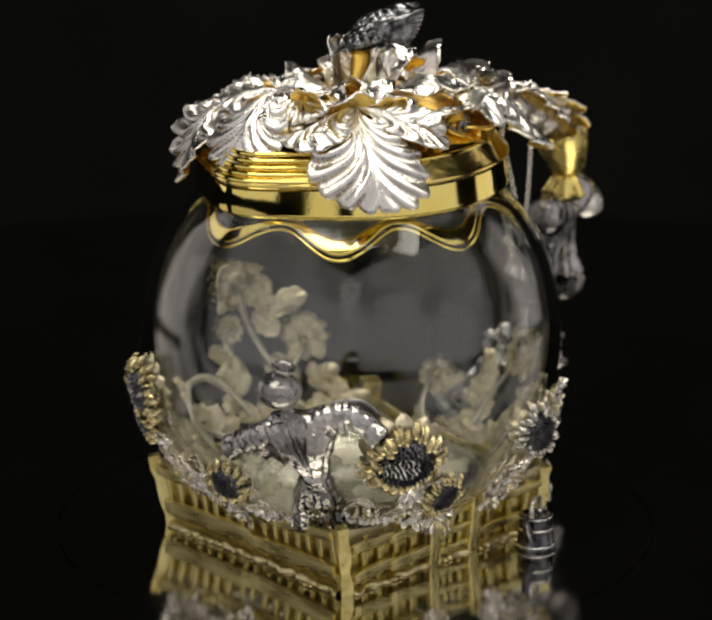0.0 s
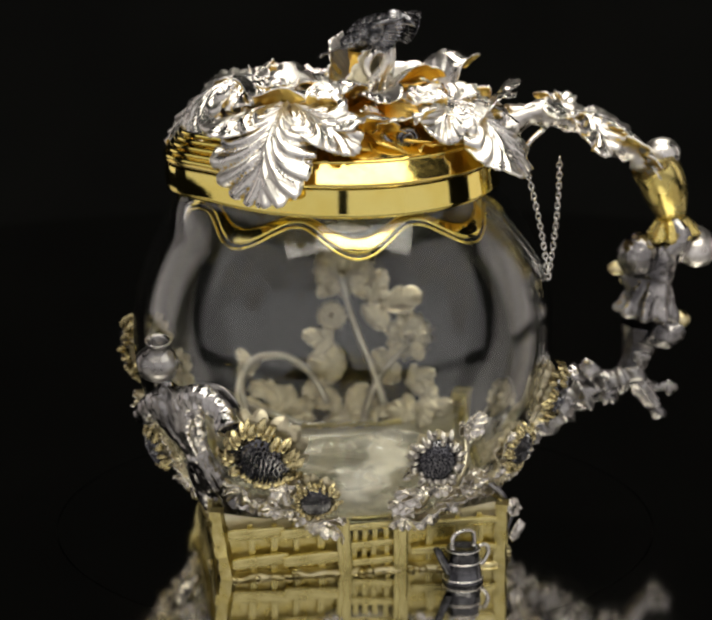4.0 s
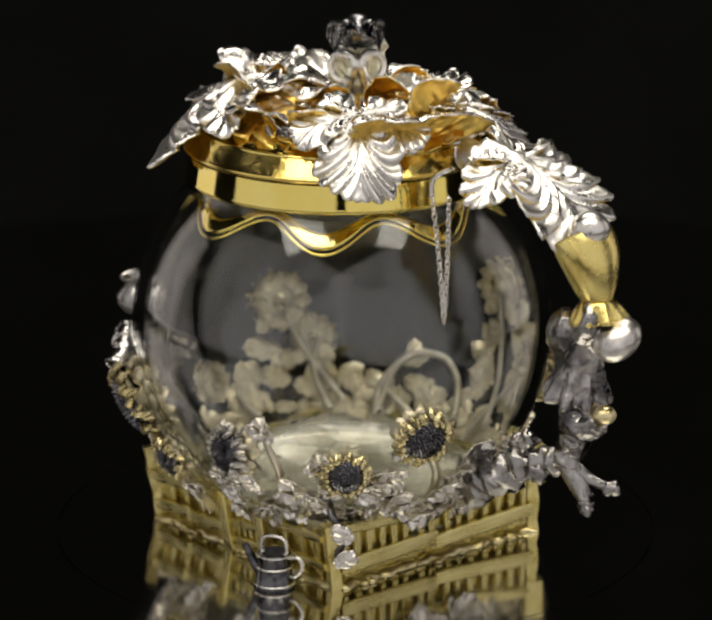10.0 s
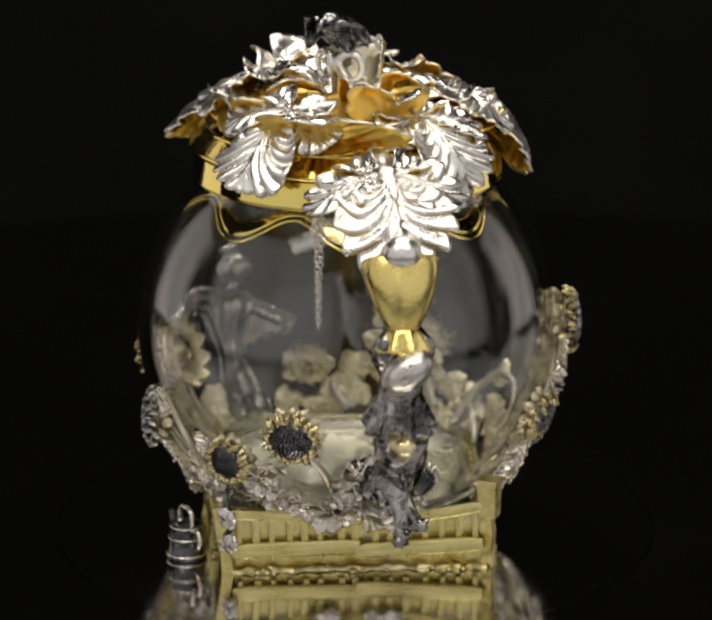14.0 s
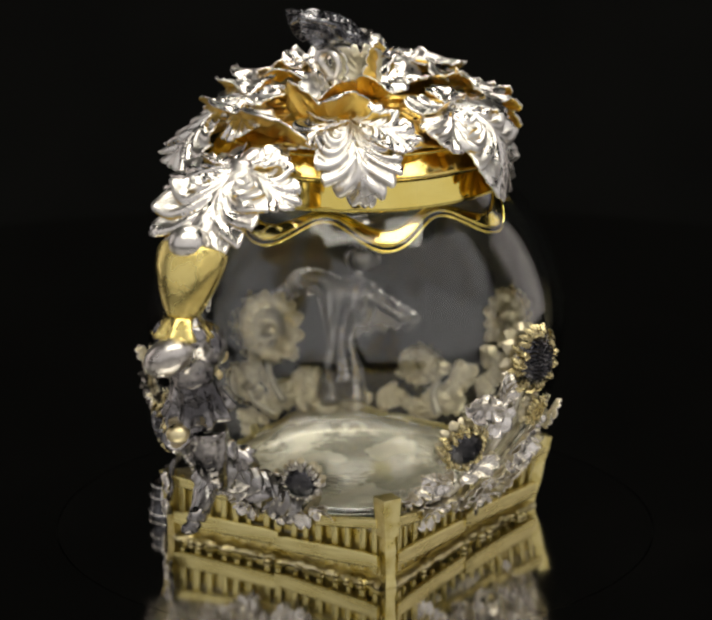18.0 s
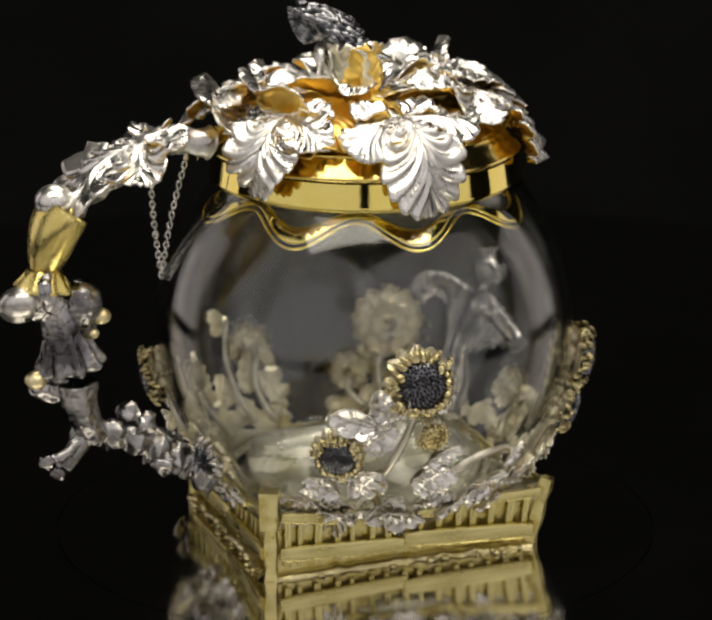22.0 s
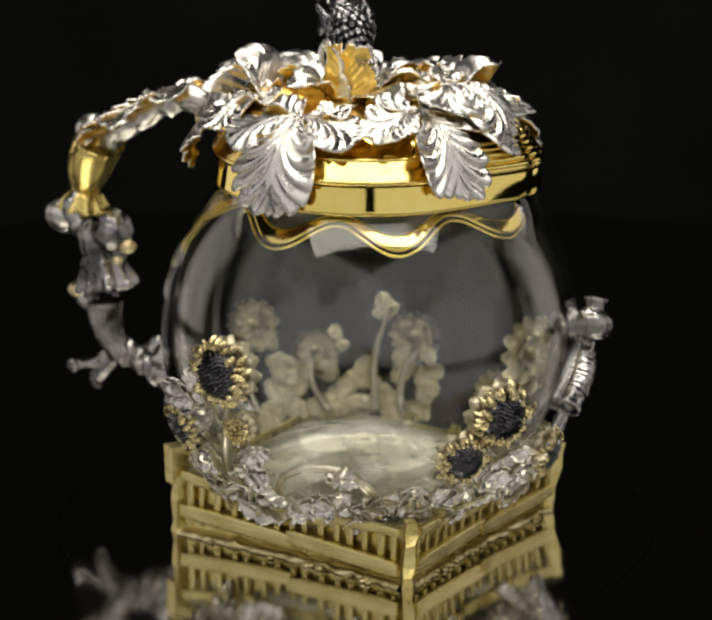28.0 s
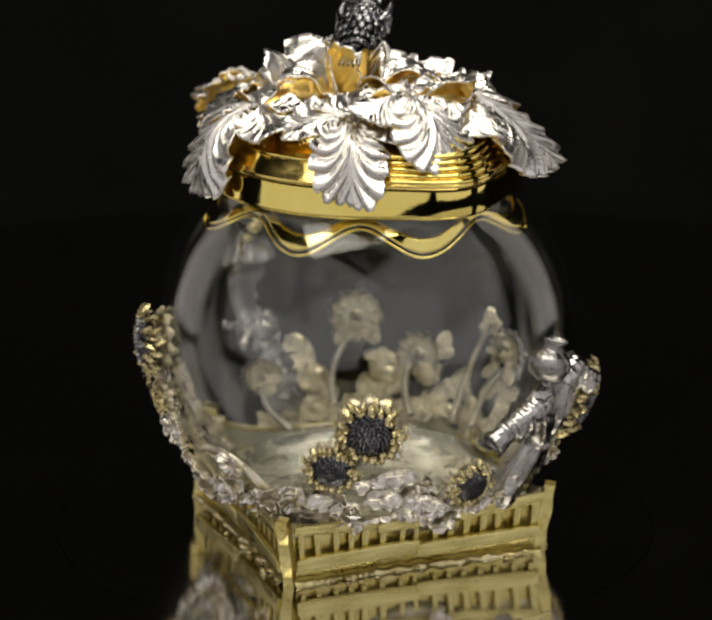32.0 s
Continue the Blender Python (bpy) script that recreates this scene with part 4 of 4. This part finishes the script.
def build_can():
    m = frame_at(at(68.5, 47.2, 0.05), (0, 0, 1), out(68.5))
    can = tagged(new("watering_can"), "blackened silver watering can standing by the wattle foot", "watering can")
    can.matrix_basis = m @ Matrix.Diagonal((1.1, 1.1, 0.86, 1))
    bm = bmesh.new()
    lathe(bm, [(0.01, 0), (4.35, 0), (4.5, 0.3), (4.35, 0.7), (4.15, 1.0), (3.45, 9.3), (3.65, 9.6), (3.5, 10.0), (3.0, 9.9), (2.7, 9.2), (0.01, 9.0)], n=32)
    part("body", bm, INK, can, "blackened silver can body")
    for r, z in ((4.25, 1.2), (3.82, 6.0), (3.55, 9.4)):
        bm = bmesh.new()
        lathe(bm, [(r, z - 0.28), (r + 0.28, z), (r, z + 0.28)], n=32)
        part("hoop", bm, SILVER, can, "bright silver hoop")
    bm = bmesh.new()
    tube(bm, smooth_path([(0.0028, 0, 0.0096), (0.0026, 0, 0.0135), (0, 0, 0.0146), (-0.0026, 0, 0.0135), (-0.0028, 0, 0.0096)], 4), [0.00055] * 17, n=6)
    part("bail", bm, SILVER, can, "silver bail handle")
    bm = bmesh.new()
    tube(bm, smooth_path([(-0.0034, 0, 0.0088), (-0.0058, 0, 0.0092), (-0.0066, 0, 0.0066), (-0.0052, 0, 0.0040), (-0.0038, 0, 0.0034)], 4), [0.00055] * 17, n=6)
    part("side_handle", bm, SILVER, can, "silver side handle")
    bm = bmesh.new()
    tube(bm, smooth_path([(0.0034, 0, 0.0036), (0.0048, 0, 0.0062), (0.0064, 0, 0.0098), (0.0070, 0, 0.0112)], 4), [0.0013 - 0.00005 * i for i in range(13)], n=8)
    part("can_spout", bm, INK, can, "thin spout")
    return can


# ---- lid ----
def build_lid():
    lid = tagged(new("lid"), "domed gold lid heaped with silver leaves and a bird finial", "lid")

    def rim(r, z, az):
        k = max(0.0, min(1.0, (r - 27) / 9))
        return r + 6.0 * k * math.exp(-(swing(az, -38) / 17) ** 2)
    bm = bmesh.new()
    for ring in ([(33, 96.2), (37.5, 96.2)], [(37.5, 96.2), (38.0, 96.7), (37.9, 97.2), (37.5, 97.5)], [(37.5, 97.5), (36.0, 99.3), (34.4, 101.3)], [(34.4, 101.3), (33.6, 101.6), (33.0, 102.1)],
                 [(33.0, 102.1), (30.5, 103.9), (27, 105.4), (21, 106.9), (14, 107.7), (7, 108.0), (0.02, 108.1)]):
        lathe(bm, ring, c=(CX, CY), radius=rim)
    part("dome", bm, SHEEN, lid, "polished gold domed lid")
    bm = bmesh.new()
    path = [out(360 * k / 96) * rim(34.0, 101, 360 * k / 96) / 1000 + Vector((CX, CY, 0.1014)) for k in range(97)]
    tube(bm, path, [0.0006] * 97, n=6)
    part("rim_bead", bm, GOLD, lid, "gold bead round the lid")
    for k in range(5):
        bm = bmesh.new()
        path = []
        for i in range(17):
            az = -38 + (i - 8) * 3.6
            rr = rim(37.4, 91, az) - 0.95 * k - 0.02 * (i - 8) ** 2 * 0.4
            path.append(out(az) * rr / 1000 + Vector((CX, CY, (97.8 + 1.35 * k + 0.02 * (i - 8) * k) / 1000)))
        tube(bm, path, [0.0007] * 17, n=6)
        part("lip_ridge", bm, GOLD, lid, "gold ridge over the pouring lip")
    spines = {
        8.5: [(9, 108), (17, 112), (26, 112.4), (35, 108), (42.5, 101), (48.3, 92.6)],
        94.5: [(9, 108), (16, 111), (24, 111.6), (33, 108), (41.5, 101.5), (47.5, 94.6)],
        166.5: [(10, 106.6), (15, 108.4), (21.5, 109), (30, 107.2), (37, 102.2), (40.2, 97.5), (40.4, 92.8)],
        -132: [(10, 106.8), (15, 108.8), (21.5, 109.4), (30, 107.8), (37, 102.6), (40.2, 96), (40.4, 89.2)],
        -70.5: [(9, 108), (16, 111), (24, 111.4), (33, 108.4), (41, 102.4), (46, 93.6)],
        -41: [(9, 108), (15, 112), (23, 114), (31, 113), (37, 109.5), (41, 105), (43, 100.5)],
    }
    for k, (az, sp) in enumerate(spines.items()):
        part("leaf", lid_leaf(az, sp, (1.0, 0.92, 0.96, 0.94, 0.90, 0.9)[k], seed=k * 1.3, skew=(14, 0, 6, 0, 0, 0)[k], node=(0.38, 0.42, 0.38, 0.36, 0.42, 0.40)[k], tip=(47, 46, 46, 44, 42, 48)[k]), [SILVER, AMBER], lid, "large lobed leaf, silver above, gilt beneath")
    # upright leaves whose gilt backs face outwards
    for k, (az, r1, z1, w) in enumerate(((37.6, 29, 109.5, 0.019), (119, 33.5, 111.6, 0.033), (148, 25, 114.0, 0.019), (-12, 28, 113, 0.018), (62, 27, 108.5, 0.018))):
        bm = bmesh.new()
        sp = [(r1 * 0.55, 105.6), (r1 * 0.80, 104.0), (r1 * 0.92, z1 - 6.0), (r1, z1 - 2.2), (r1 + 2.2, z1), (r1 + 5.6, z1 - 0.6)]
        blade(bm, span(sp), w, spine_map(az, sp), lobes=3.6, seed=k * 2.1, vein=0.05, ruffle=0.10, cup=-0.10, flare=0.0, rings=20)
        part("upright_leaf", bm, [SILVER, AMBER], lid, "upright leaf with a gilt back")
    # gilt leaves lying flat on the dome
    for k, az in enumerate((-147.3, -95.4, -55, -18.9, 31.4, 64.8, 77.4, 130.5, -173.4)):
        bm = bmesh.new()
        sp = [(8, 108.2), (17, 107.8), (25, 106.1), (31, 103.8), (35, 102.5)]
        blade(bm, 0.98 * span(sp), 0.021, spine_map(az, sp), lobes=3.4, seed=k * 1.9 + 0.4, vein=0.02, ruffle=0.05, cup=0.02)
        part("gilt_leaf", bm, [AMBER], lid, "satin gold leaf lying on the dome")
    # small silver curls round the stem
    for k, (az, r1, z1, w) in enumerate(((21, 15, 114.5, 0.009), (-35.3, 16, 113.4, 0.010), (-77.1, 15, 112.4, 0.010), (-160.4, 15, 114.8, 0.009), (134, 17, 113.6, 0.009), (57.4, 17, 112.4, 0.010))):
        bm = bmesh.new()
        sp = [(4, 107.5), (8, 110.2), (r1 * 0.7, z1 - 1), (r1, z1), (r1 + 3.5, z1 - 3)]
        blade(bm, 0.95 * span(sp), w, spine_map(az, sp), lobes=2.6, seed=k * 1.7, vein=0.05, ruffle=0.08, cup=-0.05)
        part("curled_leaf", bm, [SILVER, AMBER], lid, "small curled silver leaf by the stem")
    # scrolled tendrils beside the sepal
    for az, sg in ((75.3, -1), (117.6, 1)):
        bm = bmesh.new()
        c, tg = at(az, 8.5, 118), out(az + 90)
        path = [at(az, 5, 107.5), at(az, 6, 112.8)] + [c + (tg * sg * math.cos(a) + Vector((0, 0, math.sin(a)))) * (0.0034 - 0.0003 * a) for a in [math.pi + 0.2 - 0.55 * i for i in range(10)]]
        path = smooth_path(path, 3)
        tube(bm, path, [0.0014 - 0.0008 * i / len(path) for i in range(len(path))], n=8)
        part("tendril", bm, SILVER, lid, "scrolled silver tendril")
    # stem with two upright sepals
    bm = bmesh.new()
    tube(bm, smooth_path([at(-0, 0, 106.5), at(62.7, 1, 112.8), at(83.7, 1.5, 120.1)], 4), [0.0026, 0.0024, 0.0022, 0.0022, 0.0022, 0.0022, 0.0023, 0.0024, 0.0026], n=10, bark=0.3)
    part("finial_stem", bm, AMBER, lid, "ribbed gold stem")
    for k, (az, back, text) in enumerate(((92.4, BACKPLATE, "upright champagne sepal"), (-125.7, AMBER, "upright ribbed gold sepal"), (174.8, BACKPLATE, "upright champagne sepal"))):
        bm = bmesh.new()
        blade(bm, 0.0160, 0.0110, spine_map(az, [(3.4, 107), (4.6, 112.8), (5.6, 118), (7.6, 121.2)]), lobes=3.2, seed=k, vein=0.05, cup=-0.1)
        part("sepal", bm, [SILVER, back], lid, text)
    # snail
    bm = bmesh.new()
    path = [at(59.5, 29.5, 105) + Vector((0, 0, 0.0022 * math.sin(a) * (1 - a / 16))) + out(142) * (0.0022 * math.cos(a) * (1 - a / 16)) + out(52) * (a * 0.00012) for a in [i * 0.45 for i in range(32)]]
    tube(bm, path, [0.0011 - 0.00002 * i for i in range(32)], n=8)
    snail = part("snail", bm, DARK, lid, "tiny dark silver snail")
    bm = bmesh.new()
    tube(bm, smooth_path([at(70.1, 29, 103.2), at(60.6, 30, 102.7), at(52.2, 29.5, 103.6), at(48, 29.5, 106.5)], 4), [0.0006 + 0.0007 * math.sin(math.pi * i / 12) for i in range(13)], n=8)
    part("snail_body", bm, DARK, snail, "snail's foot and neck")
    build_bird(lid)
    return lid


def build_bird(lid):
    """A perched bird with its wings swung forward; in its own space x is forward and z up, in mm."""
    K = Matrix.Diagonal((0.00112, 0.00130, 0.00112, 1))
    m = Matrix.Translation(at(92, 4.5, 120.0)) @ Matrix.Rotation(radians(97 - 90), 4, "Z")

    def add(name, bm, mat, parent, label, pm=None):
        bmesh.ops.transform(bm, matrix=K, verts=bm.verts)
        return part(name, bm, mat, parent, label, pm)

    def feather(bm, p, w, side):
        """A flat quill with a raised shaft along p; side points across it."""
        path = smooth_path([Vector(c) for c in p], 4)
        side = Vector(side).normalized()
        rows = []
        for i, c in enumerate(path):
            t = i / (len(path) - 1)
            d = (path[min(i + 1, len(path) - 1)] - path[max(i - 1, 0)]).normalized()
            up = d.cross(side).normalized()
            ww = w * (0.45 + 0.55 * math.sin(math.pi * min(1.0, 0.15 + 0.8 * t))) * (1 if t < 0.9 else 0.55)
            rows.append([c + side * ww * math.cos(b) + up * (0.16 + 0.12 * abs(math.cos(b / 1.0)) ** 8 + 0.20 * max(0, math.sin(b)) ** 4) * math.sin(b) for b in [math.pi * k / 4 for k in range(8)]])
        vs = grid(bm, rows, closed_v=True)
        bm.faces.new(vs[0][::-1])
        bm.faces.new(vs[-1])
    bm = bmesh.new()
    blob(bm, (0.4, 0, 4.2), (6.4, 4.1, 3.2), Matrix.Rotation(radians(-30), 4, "Y"), 20)
    blob(bm, (5.6, 0, 7.6), (2.9, 2.4, 2.4), None, 16)
    tube(bm, [(7.6, 0, 8.0), (9.4, 0, 7.6), (10.6, 0, 6.6)], [1.3, 0.9, 0.25], n=10)
    tube(bm, [(-3, 0, 2.4), (-6, 0, 0.6)], [2.2, 1.2], n=8)
    bird = add("bird", bm, RAVEN, lid, "small blackened silver bird perched on the stem", m)
    rm = bird.modifiers.new("fuse", "REMESH")
    rm.mode, rm.voxel_size, rm.use_smooth_shade = "VOXEL", 0.0003, True
    # scale feathers over the back and flanks
    bm = bmesh.new()
    axis = Matrix.Translation((0.4, 0, 4.2)) @ Matrix.Rotation(radians(-30), 4, "Y")
    for row in range(7):
        u = 0.75 - 0.25 * row
        ring = math.sqrt(1 - u * u * 0.85) * (1 + 0.4 * min(0.0, u))
        for k in range(9):
            a = radians(-20 + 220 * (k + 0.5 * (row % 2)) / 9)
            c = axis @ Vector((6.4 * u, 4.25 * ring * math.cos(a), 3.35 * ring * math.sin(a)))
            e = axis @ Vector((6.4 * u - 2.3, 4.4 * ring * math.cos(a), 3.45 * ring * math.sin(a)))
            nrm = axis.to_3x3() @ Vector((0.25, math.cos(a), math.sin(a)))
            feather(bm, (c, c.lerp(e, 0.5) + nrm * 0.25, e + nrm * 0.1), 0.85, (c - e).cross(nrm))
    add("plumage", bm, RAVEN, bird, "scale feathers over the back")
    for s in (-1, 1):
        bm = bmesh.new()
        # quills fan forward from the shoulder in one curved sheet, two rows of coverts over them
        root = Vector((-0.8, 3.3 * s, 5.2))
        n = 10
        for lift, reach, w, cut in ((0.0, 1.0, 0.95, 0.25), (0.45, 0.66, 0.85, 0.12), (0.8, 0.40, 0.75, 0.05)):
            for k in range(n):
                t = k / (n - 1)
                a = radians(19 - 44 * t)
                ln = reach * (11.6 - 3.6 * t)
                tip = root + Vector((ln * math.cos(a), 0, ln * math.sin(a)))
                mid = root.lerp(tip, 0.55)
                mid.y, tip.y = s * (4.3 + lift), s * (4.0 + lift - 1.9 * max(0.0, (tip.x - 7) / 5))
                feather(bm, (root.lerp(mid, cut * 1.4), mid, tip), w, (-math.sin(a), 0, math.cos(a)))
        arm = smooth_path([root, root + Vector((3.6, 1.2 * s, 1.7)), root + Vector((7.4, 0.9 * s, 2.9)), root + Vector((10.6, -0.9 * s, 3.4))], 4)
        tube(bm, arm, [1.0 - 0.04 * i for i in range(len(arm))], n=8)
        add("wing", bm, RAVEN, bird, "feathered wing swung forward")
        bm = bmesh.new()
        blob(bm, (6.9, s * 2.1, 8.4), (0.5, 0.35, 0.5), None, 10)
        add("eye", bm, SILVER, bird, "bright bead eye")
        bm = bmesh.new()
        tube(bm, [(0.4, s * 1.2, 2.0), (0.8, s * 1.2, -0.2)], [0.5, 0.4], n=6)
        for t in (-0.8, 0.0, 0.8):
            tube(bm, [(0.8, s * 1.2, -0.1), (2.2, s * 1.2 + t, -0.3)], [0.35, 0.2], n=5)
        add("leg", bm, RAVEN, bird, "thin clawed leg")
    bm = bmesh.new()
    for k in range(5):
        y = (k - 2) * 0.62
        feather(bm, ((-3.6, y * 0.7, 2.3 - 0.1 * abs(k - 2)), (-7.5, y, 0.2), (-12.2 + 0.5 * abs(k - 2), y * 1.5, -1.9)), 0.55, (0, 1, 0))
    add("tail", bm, DARK, bird, "narrow tail feathers")


build_table()
turntable = build_turntable()
pitcher = build_pitcher()
build_handle(pitcher)
build_scarecrow(pitcher)
watering_can = build_can()
build_flowers(pitcher)
build_garland(pitcher)
build_vine(pitcher)
lid = build_lid()
build_foot(pitcher)


def motions():
    rows = [(t, pose(0, 0, 0, 0, 0, a)) for t, a in TURN]
    for thing in (turntable, pitcher, lid):
        walk(thing, rows)
    stand = watering_can.matrix_basis.copy()
    walk(watering_can, [(t, m @ stand) for t, m in rows])


motions()
